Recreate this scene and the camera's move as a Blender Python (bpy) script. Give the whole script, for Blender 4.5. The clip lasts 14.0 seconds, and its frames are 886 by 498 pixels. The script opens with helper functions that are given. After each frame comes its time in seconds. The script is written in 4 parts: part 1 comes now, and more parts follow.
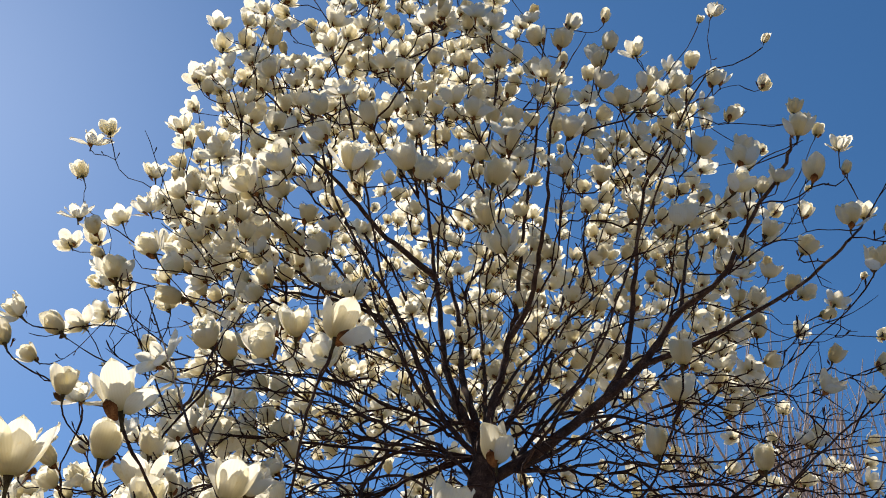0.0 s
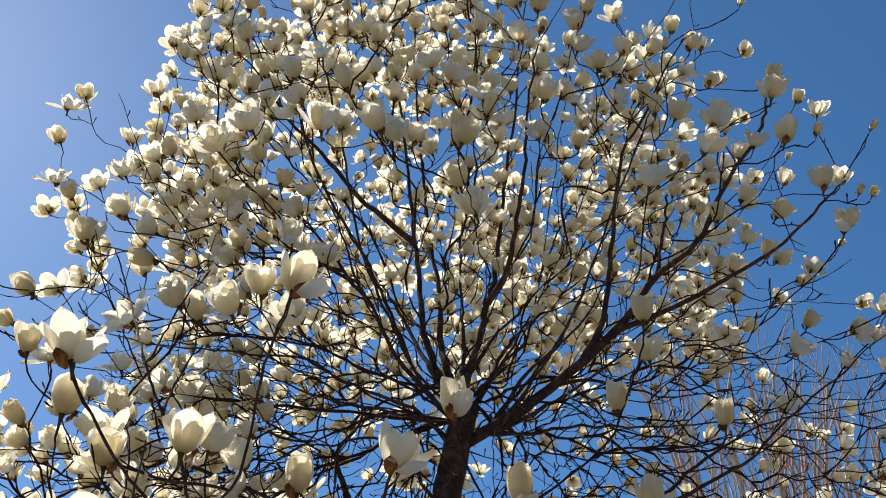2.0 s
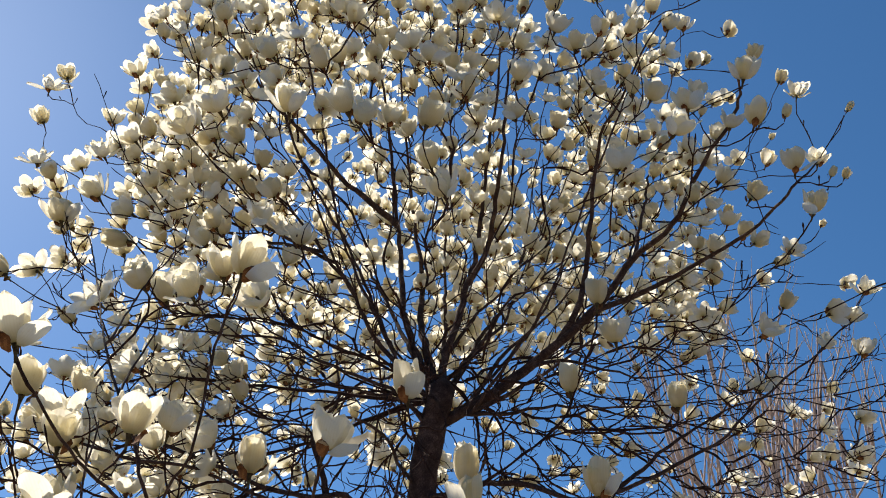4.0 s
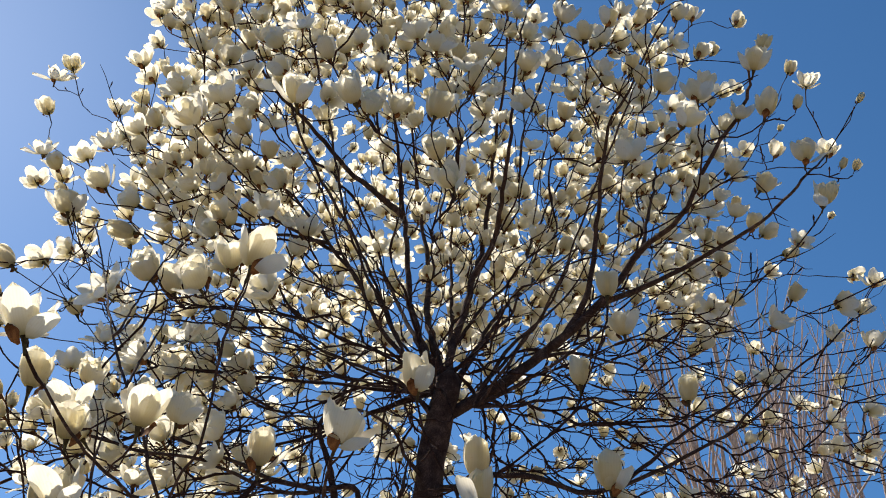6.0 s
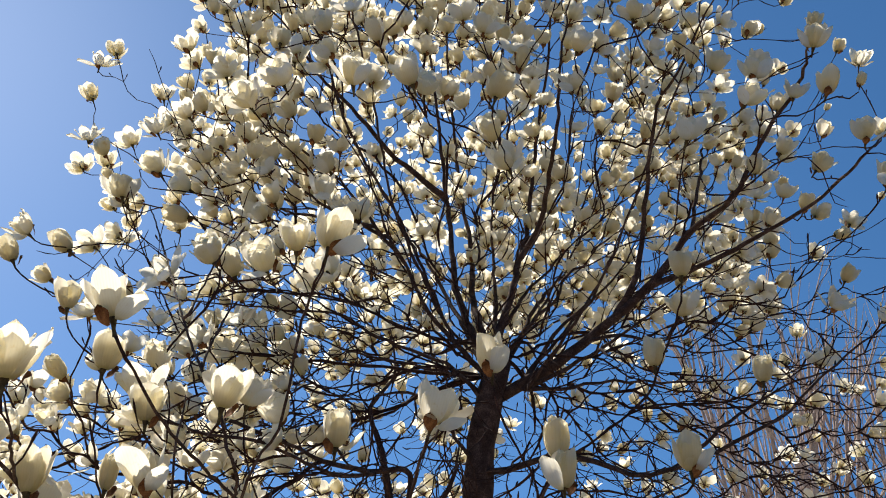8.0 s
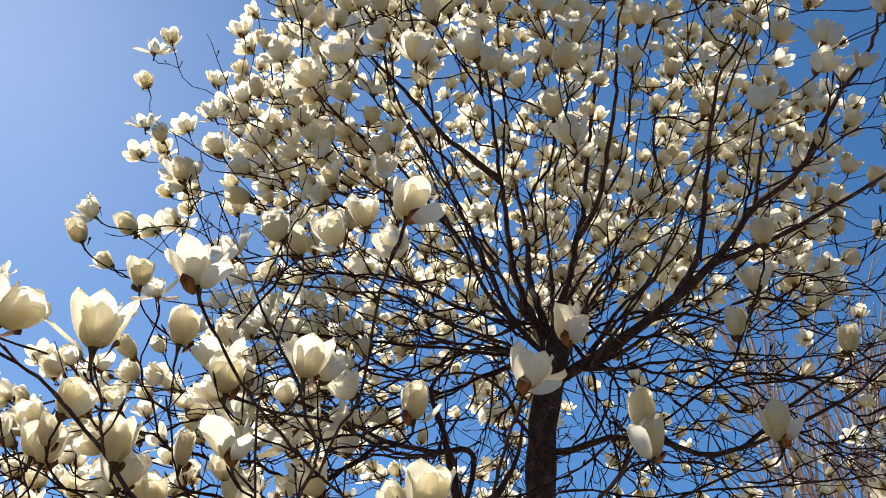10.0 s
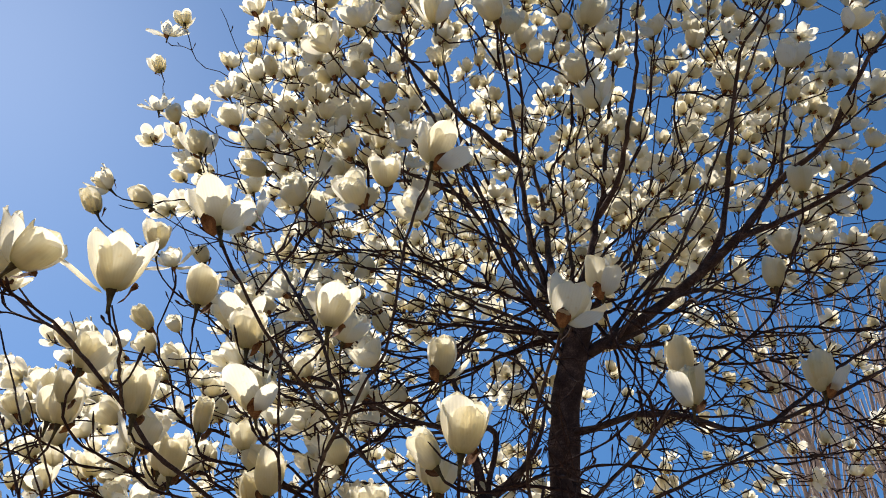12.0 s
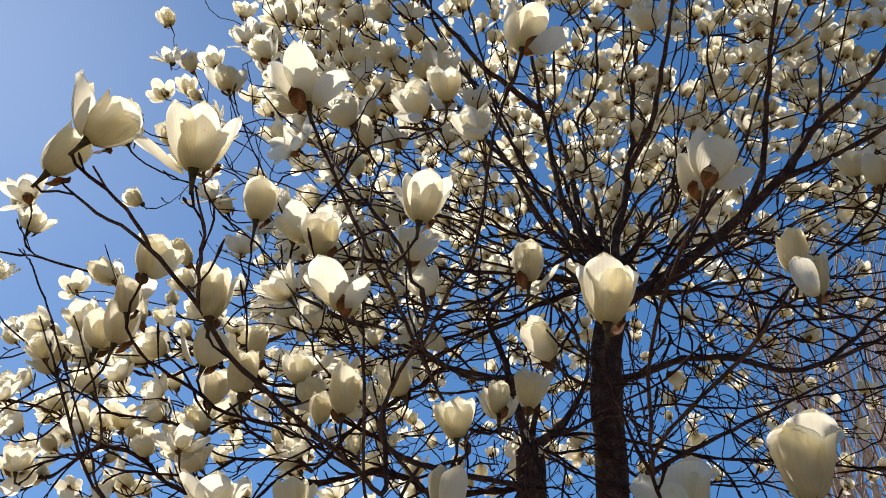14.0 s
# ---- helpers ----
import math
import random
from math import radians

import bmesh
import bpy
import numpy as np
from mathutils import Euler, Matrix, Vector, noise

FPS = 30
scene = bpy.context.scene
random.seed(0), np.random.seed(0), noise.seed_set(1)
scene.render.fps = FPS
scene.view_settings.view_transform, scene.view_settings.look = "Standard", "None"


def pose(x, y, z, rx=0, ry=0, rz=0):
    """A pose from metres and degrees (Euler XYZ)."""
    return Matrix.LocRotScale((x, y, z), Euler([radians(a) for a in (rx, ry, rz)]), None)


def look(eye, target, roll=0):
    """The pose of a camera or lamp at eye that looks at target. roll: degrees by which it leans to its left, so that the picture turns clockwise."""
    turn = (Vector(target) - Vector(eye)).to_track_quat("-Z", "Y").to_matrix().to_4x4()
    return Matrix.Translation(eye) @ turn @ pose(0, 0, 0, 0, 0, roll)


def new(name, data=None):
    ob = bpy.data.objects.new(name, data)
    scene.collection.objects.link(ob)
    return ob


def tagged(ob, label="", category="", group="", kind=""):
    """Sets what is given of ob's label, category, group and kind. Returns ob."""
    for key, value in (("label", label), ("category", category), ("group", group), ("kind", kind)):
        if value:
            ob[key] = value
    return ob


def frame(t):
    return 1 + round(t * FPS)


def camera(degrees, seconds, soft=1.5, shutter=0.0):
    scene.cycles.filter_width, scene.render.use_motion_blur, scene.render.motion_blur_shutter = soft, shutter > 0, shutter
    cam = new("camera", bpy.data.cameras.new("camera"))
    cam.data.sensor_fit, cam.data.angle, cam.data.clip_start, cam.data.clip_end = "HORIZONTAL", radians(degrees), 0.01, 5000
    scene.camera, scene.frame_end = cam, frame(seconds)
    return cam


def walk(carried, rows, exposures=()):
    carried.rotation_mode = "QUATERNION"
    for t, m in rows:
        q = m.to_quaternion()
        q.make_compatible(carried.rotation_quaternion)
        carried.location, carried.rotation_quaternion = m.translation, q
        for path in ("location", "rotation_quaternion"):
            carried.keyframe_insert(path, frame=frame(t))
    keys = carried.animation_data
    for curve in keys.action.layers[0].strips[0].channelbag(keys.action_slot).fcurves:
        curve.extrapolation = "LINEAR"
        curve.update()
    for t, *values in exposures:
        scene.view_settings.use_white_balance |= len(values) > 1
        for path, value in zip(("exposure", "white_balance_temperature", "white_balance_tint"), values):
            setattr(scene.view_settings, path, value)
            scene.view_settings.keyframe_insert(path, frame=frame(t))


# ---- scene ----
# ---- camera ----
EXPOSURES = [(0, 0.67), (2, 0.70), (5.5, 0.76), (9, 0.79), (11.5, 0.74), (13, 0.67), (14, 0.62)]
cam = camera(52.7, 14.0, 1.0)
PATH = [
    (0, (0.0, 0.0, 1.5), (0.0, 1.782, 2.408), 0.0),
    (0.5, (0.001, 0.006, 1.494), (0.001, 1.792, 2.395), 0.0),
    (1, (0.013, 0.009, 1.486), (0.013, 1.801, 2.375), 0.0),
    (1.5, (0.024, 0.015, 1.477), (0.034, 1.814, 2.351), -0.1),
    (2, (0.059, 0.018, 1.469), (0.071, 1.824, 2.328), -0.1),
    (2.5, (0.099, 0.012, 1.472), (0.112, 1.827, 2.313), -0.1),
    (3, (0.139, 0.005, 1.472), (0.148, 1.826, 2.3), -0.0),
    (5.5, (0.151, 0.012, 1.478), (0.146, 1.844, 2.282), 0.2),
    (6, (0.138, 0.015, 1.479), (0.131, 1.849, 2.276), 0.3),
    (6.5, (0.119, 0.017, 1.476), (0.108, 1.853, 2.268), 0.3),
    (7, (0.096, 0.021, 1.475), (0.078, 1.86, 2.26), 0.3),
    (7.5, (0.073, 0.023, 1.477), (0.04, 1.866, 2.252), 0.4),
    (8, (0.046, 0.026, 1.475), (-0.005, 1.873, 2.242), 0.5),
    (8.5, (0.025, 0.028, 1.468), (-0.052, 1.876, 2.228), 0.7),
    (9, (-0.006, 0.037, 1.461), (-0.105, 1.886, 2.216), 0.8),
    (11.5, (-0.028, 0.101, 1.408), (-0.195, 1.949, 2.154), 0.6),
    (12, (-0.049, 0.132, 1.384), (-0.21, 1.975, 2.144), 0.5),
    (12.5, (-0.096, 0.169, 1.361), (-0.237, 2.008, 2.135), 0.2),
    (13, (-0.145, 0.193, 1.351), (-0.267, 2.036, 2.116), -0.0),
    (13.5, (-0.185, 0.22, 1.334), (-0.301, 2.07, 2.085), -0.3),
    (14, (-0.215, 0.263, 1.292), (-0.337, 2.115, 2.037), -0.8),
]
walk(cam, [(t, look(eye, target, roll)) for t, eye, target, roll in PATH], EXPOSURES)

# ---- sky and sun ----
SUN_AZIMUTH, SUN_HEIGHT = -38.0, 46.0  # degrees from +y towards +x, and above the horizon
sky_world = bpy.data.worlds.new("sky")
scene.world = sky_world
sky_world.use_nodes = True
sky = sky_world.node_tree.nodes.new("ShaderNodeTexSky")
sky.sky_type, sky.sun_disc = "NISHITA", False
sky.sun_elevation, sky.sun_rotation = radians(SUN_HEIGHT), radians(SUN_AZIMUTH)
sky.altitude, sky.air_density, sky.dust_density, sky.ozone_density = 1800.0, 0.95, 0.9, 4.6
background = sky_world.node_tree.nodes["Background"]
background.inputs["Strength"].default_value = 0.0775
deep = sky_world.node_tree.nodes.new("ShaderNodeHueSaturation")
deep.inputs["Hue"].default_value, deep.inputs["Saturation"].default_value = 0.491, 1.12
# Look up the sky a little above each direction: dims its horizon to fit the camera's view.
place = sky_world.node_tree.nodes.new("ShaderNodeTexCoord")
lift = sky_world.node_tree.nodes.new("ShaderNodeVectorMath")
lift.operation = "ADD"
lift.inputs[1].default_value = (0.0, 0.0, 0.34)
level = sky_world.node_tree.nodes.new("ShaderNodeVectorMath")
level.operation = "NORMALIZE"
sky_world.node_tree.links.new(place.outputs["Generated"], lift.inputs[0])
sky_world.node_tree.links.new(lift.outputs["Vector"], level.inputs[0])
sky_world.node_tree.links.new(level.outputs["Vector"], sky.inputs["Vector"])
sky_world.node_tree.links.new(sky.outputs["Color"], deep.inputs["Color"])
clear = sky_world.node_tree.nodes.new("ShaderNodeMix")
clear.data_type, clear.blend_type = "RGBA", "MULTIPLY"
clear.inputs["Factor"].default_value, clear.inputs["B"].default_value = 1.0, (0.85, 0.955, 1.055, 1)
sky_world.node_tree.links.new(deep.outputs["Color"], clear.inputs["A"])
sky_world.node_tree.links.new(clear.outputs["Result"], background.inputs["Color"])
sun = new("sun", bpy.data.lights.new("sun", "SUN"))
sun.data.energy, sun.data.angle, sun.data.color = 3.0, radians(0.5), (1.0, 0.905, 0.785)
az, el = radians(SUN_AZIMUTH), radians(SUN_HEIGHT)
towards_sun = Vector((math.sin(az) * math.cos(el), math.cos(az) * math.cos(el), math.sin(el)))
sun.matrix_world = look(towards_sun * 30, (0, 0, 0))

# ---- materials ----


def material(name):
    """A new node material: the tree, its principled shader and its output."""
    m = bpy.data.materials.new(name)
    m.use_nodes = True
    t = m.node_tree
    return m, t, t.nodes["Principled BSDF"], t.nodes["Material Output"]


def node(t, kind, **values):
    n = t.nodes.new(kind)
    for key, value in values.items():
        n.inputs[key.replace("_", " ")].default_value = value
    return n


def ramp(t, factor, stops):
    n = t.nodes.new("ShaderNodeValToRGB")
    while len(n.color_ramp.elements) < len(stops):
        n.color_ramp.elements.new(0.5)
    for e, (at, colour) in zip(n.color_ramp.elements, stops):
        e.position, e.color = at, (*colour, 1)
    t.links.new(factor, n.inputs["Fac"])
    return n


def bark(name, dark, mid, light, size, bump):
    """Bark: fine grain along a coarse mottle, with paler worn spots."""
    m, t, p, _ = material(name)
    place = t.nodes.new("ShaderNodeTexCoord").outputs["Object"]
    coarse = node(t, "ShaderNodeTexNoise", Scale=size, Detail=5.0, Roughness=0.65)
    fine = node(t, "ShaderNodeTexNoise", Scale=size * 9, Detail=3.0, Roughness=0.7)
    t.links.new(place, coarse.inputs["Vector"]), t.links.new(place, fine.inputs["Vector"])
    both = t.nodes.new("ShaderNodeMix")
    both.inputs["Factor"].default_value = 0.45
    t.links.new(coarse.outputs["Fac"], both.inputs["A"]), t.links.new(fine.outputs["Fac"], both.inputs["B"])
    colour = ramp(t, both.outputs["Result"], [(0.36, dark), (0.52, mid), (0.68, light)])
    t.links.new(colour.outputs["Color"], p.inputs["Base Color"])
    relief = node(t, "ShaderNodeBump", Strength=bump, Distance=0.004)
    t.links.new(both.outputs["Result"], relief.inputs["Height"]), t.links.new(relief.outputs["Normal"], p.inputs["Normal"])
    p.inputs["Roughness"].default_value, p.inputs["Specular IOR Level"].default_value = 0.85, 0.15
    return m


def petal_material():
    """Creamy white tepals that let sunlight through: faint veins lengthwise, a warmer foot, small bruises at the rim."""
    m, t, p, last = material("petal")
    uv = t.nodes.new("ShaderNodeTexCoord").outputs["UV"]
    apart = t.nodes.new("ShaderNodeSeparateXYZ")
    t.links.new(uv, apart.inputs[0])
    foot = ramp(t, apart.outputs["Y"], [(0.0, (0.56, 0.51, 0.26)), (0.14, (0.80, 0.75, 0.56)), (0.4, (0.95, 0.925, 0.825))])
    chance = t.nodes.new("ShaderNodeObjectInfo").outputs["Random"]
    shade = ramp(t, chance, [(0.0, (0.95, 0.93, 0.86)), (0.5, (1.0, 0.99, 0.95)), (1.0, (0.98, 0.95, 0.86))])
    mottle = node(t, "ShaderNodeTexNoise", Scale=42.0, Detail=4.0, Roughness=0.6)
    place = t.nodes.new("ShaderNodeTexCoord").outputs["Object"]
    t.links.new(place, mottle.inputs["Vector"])
    spots = ramp(t, mottle.outputs["Fac"], [(0.28, (0.86, 0.78, 0.60)), (0.40, (1, 1, 1)), (0.7, (1, 1, 1))])
    veins = t.nodes.new("ShaderNodeTexWave")
    veins.bands_direction = "X"
    for key, value in (("Scale", 3.4), ("Distortion", 2.6), ("Detail", 3.0), ("Detail Scale", 1.2)):
        veins.inputs[key].default_value = value
    t.links.new(uv, veins.inputs["Vector"])
    streaks = ramp(t, veins.outputs["Fac"], [(0.0, (0.975, 0.97, 0.955)), (0.6, (1, 1, 1)), (1.0, (1, 1, 1))])
    colour = foot.outputs["Color"]
    for other in (shade, spots, streaks):
        mix = t.nodes.new("ShaderNodeMix")
        mix.data_type, mix.blend_type = "RGBA", "MULTIPLY"
        mix.inputs["Factor"].default_value = 1.0
        t.links.new(colour, mix.inputs["A"]), t.links.new(other.outputs["Color"], mix.inputs["B"])
        colour = mix.outputs["Result"]
    relief = node(t, "ShaderNodeBump", Strength=0.12, Distance=0.0008)
    t.links.new(veins.outputs["Fac"], relief.inputs["Height"])
    t.links.new(relief.outputs["Normal"], p.inputs["Normal"])
    t.links.new(colour, p.inputs["Base Color"])
    p.inputs["Roughness"].default_value = 0.5
    p.inputs["Specular IOR Level"].default_value = 0.3
    thin = t.nodes.new("ShaderNodeBsdfTranslucent")
    t.links.new(colour, thin.inputs["Color"])
    t.links.new(relief.outputs["Normal"], thin.inputs["Normal"])
    blend = t.nodes.new("ShaderNodeMixShader")
    thinness = ramp(t, apart.outputs["Y"], [(0.0, (0.52,) * 3), (0.35, (0.82,) * 3), (1.0, (0.9,) * 3)])
    across = t.nodes.new("ShaderNodeMath")
    across.operation = "PINGPONG"
    across.inputs[1].default_value = 0.5
    t.links.new(apart.outputs["X"], across.inputs[0])
    rim = ramp(t, across.outputs[0], [(0.0, (0.09,) * 3), (0.10, (0.03,) * 3), (0.3, (0.0,) * 3)])
    both = t.nodes.new("ShaderNodeMath")
    t.links.new(thinness.outputs["Color"], both.inputs[0]), t.links.new(rim.outputs["Color"], both.inputs[1])
    t.links.new(both.outputs[0], blend.inputs["Fac"])
    t.links.new(p.outputs[0], blend.inputs[1]), t.links.new(thin.outputs[0], blend.inputs[2])
    t.links.new(blend.outputs[0], last.inputs["Surface"])
    return m


PETAL = petal_material()
TRUNK_BARK = bark("trunk_bark", (0.024, 0.012, 0.009), (0.070, 0.042, 0.034), (0.20, 0.13, 0.105), 28.0, 0.9)
TWIG_BARK = bark("twig_bark", (0.014, 0.006, 0.005), (0.042, 0.020, 0.016), (0.13, 0.066, 0.050), 60.0, 0.6)
SCALE_BROWN = bark("bud_scale_brown", (0.05, 0.02, 0.009), (0.18, 0.075, 0.028), (0.36, 0.17, 0.065), 130.0, 0.5)
SPUR = bark("flower_foot", (0.030, 0.020, 0.010), (0.075, 0.055, 0.026), (0.17, 0.14, 0.06), 160.0, 0.4)
PALE_BARK = bark("pale_bark", (0.32, 0.23, 0.18), (0.54, 0.43, 0.36), (0.72, 0.62, 0.54), 22.0, 0.5)
# The ground is out of view; its pale warm colour bounces light up.
BOUNCE_GROUND = bark("bounce_ground", (0.22, 0.165, 0.095), (0.42, 0.34, 0.215), (0.56, 0.47, 0.32), 3.0, 0.6)

# ---- ground ----


def plain_object(name, verts, faces, mat, parent=None, label="", uvs=None):
    """A smooth mesh object out of corner and face arrays."""
    me = bpy.data.meshes.new(name)
    me.from_pydata(verts, [], faces)
    me.materials.append(mat)
    me.polygons.foreach_set("use_smooth", [True] * len(me.polygons))
    if uvs is not None:
        layer = me.uv_layers.new(name="UVMap")
        corner = np.empty(len(me.loops), dtype=np.int32)
        me.loops.foreach_get("vertex_index", corner)
        layer.data.foreach_set("uv", np.asarray(uvs, dtype=np.float32)[corner].ravel())
    ob = new(name, me)
    if parent is not None:
        ob.parent = parent
        ob.matrix_parent_inverse = Matrix.Translation(-parent.location)
    return tagged(ob, label=label)


def ground():
    rng = np.random.default_rng(3)
    rings, spokes = [0.0, 1.5, 3, 5, 8, 13, 22, 40, 80, 200, 600], 48
    verts, faces = [], []
    for k, r in enumerate(rings):
        for s in range(spokes):
            a = 2 * math.pi * s / spokes
            verts.append((r * math.cos(a), 2 + r * math.sin(a), rng.normal(0, 0.015) if k else 0.0))
    for k in range(len(rings) - 1):
        for s in range(spokes):
            n = (s + 1) % spokes
            faces.append((k * spokes + s, (k + 1) * spokes + s, (k + 1) * spokes + n, k * spokes + n))
    tagged(plain_object("ground", verts, faces, BOUNCE_GROUND), "unseen straw-coloured ground under the magnolia trees, pale to bounce light up", "ground", kind="structure")


ground()

# ---- branch geometry ----


def spline(points, step):
    """A smooth line through points, with a corner about every step metres."""
    p = np.asarray(points, float)
    p = np.vstack([2 * p[0] - p[1], p, 2 * p[-1] - p[-2]])
    out = []
    for k in range(1, len(p) - 2):
        a, b, c, d = p[k - 1 : k + 3]
        n = max(1, int(round(np.linalg.norm(c - b) / step)))
        for u in np.arange(n) / n:
            out.append(0.5 * (2 * b + (c - a) * u + (2 * a - 5 * b + 4 * c - d) * u**2 + (3 * b - a - 3 * c + d) * u**3))
    out.append(p[-2])
    return np.array(out)


def tube(line, radii, sides, rng, rough=0.0):
    """Corners and faces of a closed tube along a line, its girth slightly uneven."""
    line, radii = np.asarray(line, float), np.asarray(radii, float)
    ahead = np.gradient(line, axis=0)
    ahead /= np.linalg.norm(ahead, axis=1)[:, None] + 1e-9
    side = np.cross(ahead[0], (0.3, 0.8, 0.52))
    side /= np.linalg.norm(side)
    a = 2 * np.pi * np.arange(sides) / sides
    rows = []
    for k in range(len(line)):
        side = side - ahead[k] * (side @ ahead[k])
        side /= np.linalg.norm(side) + 1e-9
        other = np.cross(ahead[k], side)
        r = radii[k] * (1 + rough * rng.normal(0, 1, sides))
        rows.append(line[k] + r[:, None] * (np.cos(a)[:, None] * side + np.sin(a)[:, None] * other))
    verts = np.vstack(rows + [line[-1:] + ahead[-1:] * radii[-1]])
    faces = []
    for k in range(len(line) - 1):
        for s in range(sides):
            n = (s + 1) % sides
            faces.append((k * sides + s, k * sides + n, (k + 1) * sides + n, (k + 1) * sides + s))
    top, last = len(verts) - 1, (len(line) - 1) * sides
    faces += [(last + s, last + (s + 1) % sides, top) for s in range(sides)]
    return verts, faces


class Arbor:
    """The wood of one tree: limbs laid down first, then twigs that grow from the nearest fitting wood to each blossom."""

    def __init__(self, seed, step=0.045, stray=0.0024):
        self.rng, self.step, self.stray = np.random.default_rng(seed), step, stray
        self.where, self.heading = np.zeros((0, 3)), np.zeros((0, 3))
        self.length, self.parent, self.chains = np.zeros(0), np.zeros(0, int), []

    def lay(self, line, root, least=0.0, kind="limb"):
        line = np.asarray(line, float)
        first = len(self.where)
        steps = np.r_[0.0, np.cumsum(np.linalg.norm(np.diff(line, axis=0), axis=1))]
        ahead = np.gradient(line, axis=0)
        ahead /= np.linalg.norm(ahead, axis=1)[:, None] + 1e-9
        self.where, self.heading = np.vstack([self.where, line]), np.vstack([self.heading, ahead])
        start = self.length[root] if root >= 0 else 0.0
        self.length = np.r_[self.length, start + steps]
        self.parent = np.r_[self.parent, [root if k == 0 else first + k - 1 for k in range(len(line))]].astype(int)
        self.chains.append([kind, first, len(line), least])

    def nearest(self, p):
        return int(np.argmin(np.linalg.norm(self.where - np.asarray(p), axis=1)))

    def limb(self, points, least, wobble=0.0025):
        root = self.nearest(points[0]) if len(self.where) else -1
        if root >= 0 and np.linalg.norm(self.where[root] - points[0]) > 0.015:
            points = [self.where[root], *points]
        line = spline(points, self.step)
        line[1:-1] += self.rng.normal(0, wobble, line[1:-1].shape)
        self.lay(line, root, least)

    def grow(self, end, axis, reach=0.6, kind="twig"):
        """A twig to the point end, which it reaches along axis."""
        end, axis = np.asarray(end, float), np.asarray(axis, float)
        off = end - self.where
        far = np.linalg.norm(off, axis=1) + 1e-6
        way = off / far[:, None]
        bend = 1 - (way * self.heading).sum(1)
        against = np.maximum(0, 0.25 - way @ axis)
        cost = far * (1 + 0.35 * bend + 0.7 * against) + reach * self.length + 0.4 * (far < 0.05)
        k = int(np.argmin(cost))
        a, d = self.where[k], far[k]
        b = a + self.heading[k] * min(0.25 * d, 0.09) + way[k] * 0.15 * d
        c = end - axis * min(0.28 * d, 0.06) - way[k] * 0.12 * d
        n = max(3, int(d / (0.9 * self.step)))
        u = np.linspace(0, 1, n + 1)[:, None]
        line = (1 - u) ** 3 * a + 3 * u * (1 - u) ** 2 * b + 3 * u * u * (1 - u) * c + u**3 * end
        line[1:-1] += self.rng.normal(0, self.stray, line[1:-1].shape)
        self.lay(line, k, kind=kind)

    def girths(self, tip, power):
        """Radii by the number of shoots that each piece of wood carries."""
        load = np.zeros(len(self.where))
        for _, first, count, _ in self.chains:
            load[first + count - 1] += 1
        for k in range(len(load) - 1, -1, -1):
            if self.parent[k] >= 0:
                load[self.parent[k]] += load[k]
        return tip * np.maximum(load, 1) ** power


# ---- blossoms ----
# Five stages, from closed goblet to wide open, then a funnel, a slim bud and a loose goblet: lean of the tepals at foot and tip (degrees from the axis), outer and inner whorl.
STAGES = [((52, -14), (40, -14)), ((57, 0), (45, -8)), ((70, 10), (54, -2)), ((76, 24), (60, 6)), ((84, 46), (62, 16)), ((39, 3), (29, 0)), ((40, -12), (28, -12)), ((50, 15), (36, 3))]
SWELL = [1.08, 1.12, 1.4, 1.7, 1.7, 1.0, 1.0, 1.25]  # how soon a tepal straightens on its way up
FOOT = 0.009


def petal_shape(foot_lean, tip_lean, length, width, across, along, rng, curl, swell=1.7, blunt=0.52):
    """A spoon-shaped tepal that wraps the blossom's axis (z): corners, faces and surface coordinates."""
    v = 1 - (1 - np.linspace(0, 1, along + 1)) ** 1.7
    turn = radians(foot_lean) + radians(tip_lean - foot_lean) * (1 - (1 - np.minimum(1, v * swell)) ** 2)
    turn = turn + radians(curl) * np.maximum(0, v - 0.72) ** 1.4 * 4
    ds = length * np.diff(v)
    r = 0.006 + np.r_[0, np.cumsum(np.sin((turn[1:] + turn[:-1]) / 2) * ds)]
    z = FOOT + np.r_[0, np.cumsum(np.cos((turn[1:] + turn[:-1]) / 2) * ds)]
    half = 0.5 * width * (0.24 + 0.76 * np.sin(0.5 * np.pi * np.clip(v / 0.6, 0, 1))) * np.sqrt(1.001 - np.clip((v - blunt) / (1 - blunt), 0, 1) ** (1 + 2.6 * blunt))
    wave = rng.uniform(0, 6.3)
    verts, uvs = [], []
    for k in range(along + 1):
        for j in range(across + 1):
            s = 2 * j / across - 1
            bow = max(r[k], 0.016) * 1.12
            a = s * half[k] / bow
            ripple = 0.0016 * math.sin(wave + 5 * v[k] + 3 * s) * v[k] + 0.002 * abs(s) ** 3 * v[k]
            rr = r[k] + bow * (math.cos(a) - 1) * 0.85 + ripple
            verts.append((rr, bow * math.sin(a), z[k] - 0.005 * abs(s) ** 2.5 * v[k] ** 3))
            uvs.append((0.5 + 0.5 * s * half[k] / (0.5 * width), v[k]))
    faces = [(k * (across + 1) + j, k * (across + 1) + j + 1, (k + 1) * (across + 1) + j + 1, (k + 1) * (across + 1) + j) for k in range(along) for j in range(across)]
    return np.array(verts), faces, np.array(uvs)


def foot_shape(sides=7):
    """The blossom's foot: a thickened stalk end and the small cone within."""
    line = np.array([(0, 0, -0.016), (0, 0, -0.006), (0, 0, 0.002), (0, 0, 0.010), (0, 0, 0.020), (0, 0, 0.030)])
    return tube(line, [0.0020, 0.0023, 0.0036, 0.0056, 0.0045, 0.0025], sides, np.random.default_rng(1))


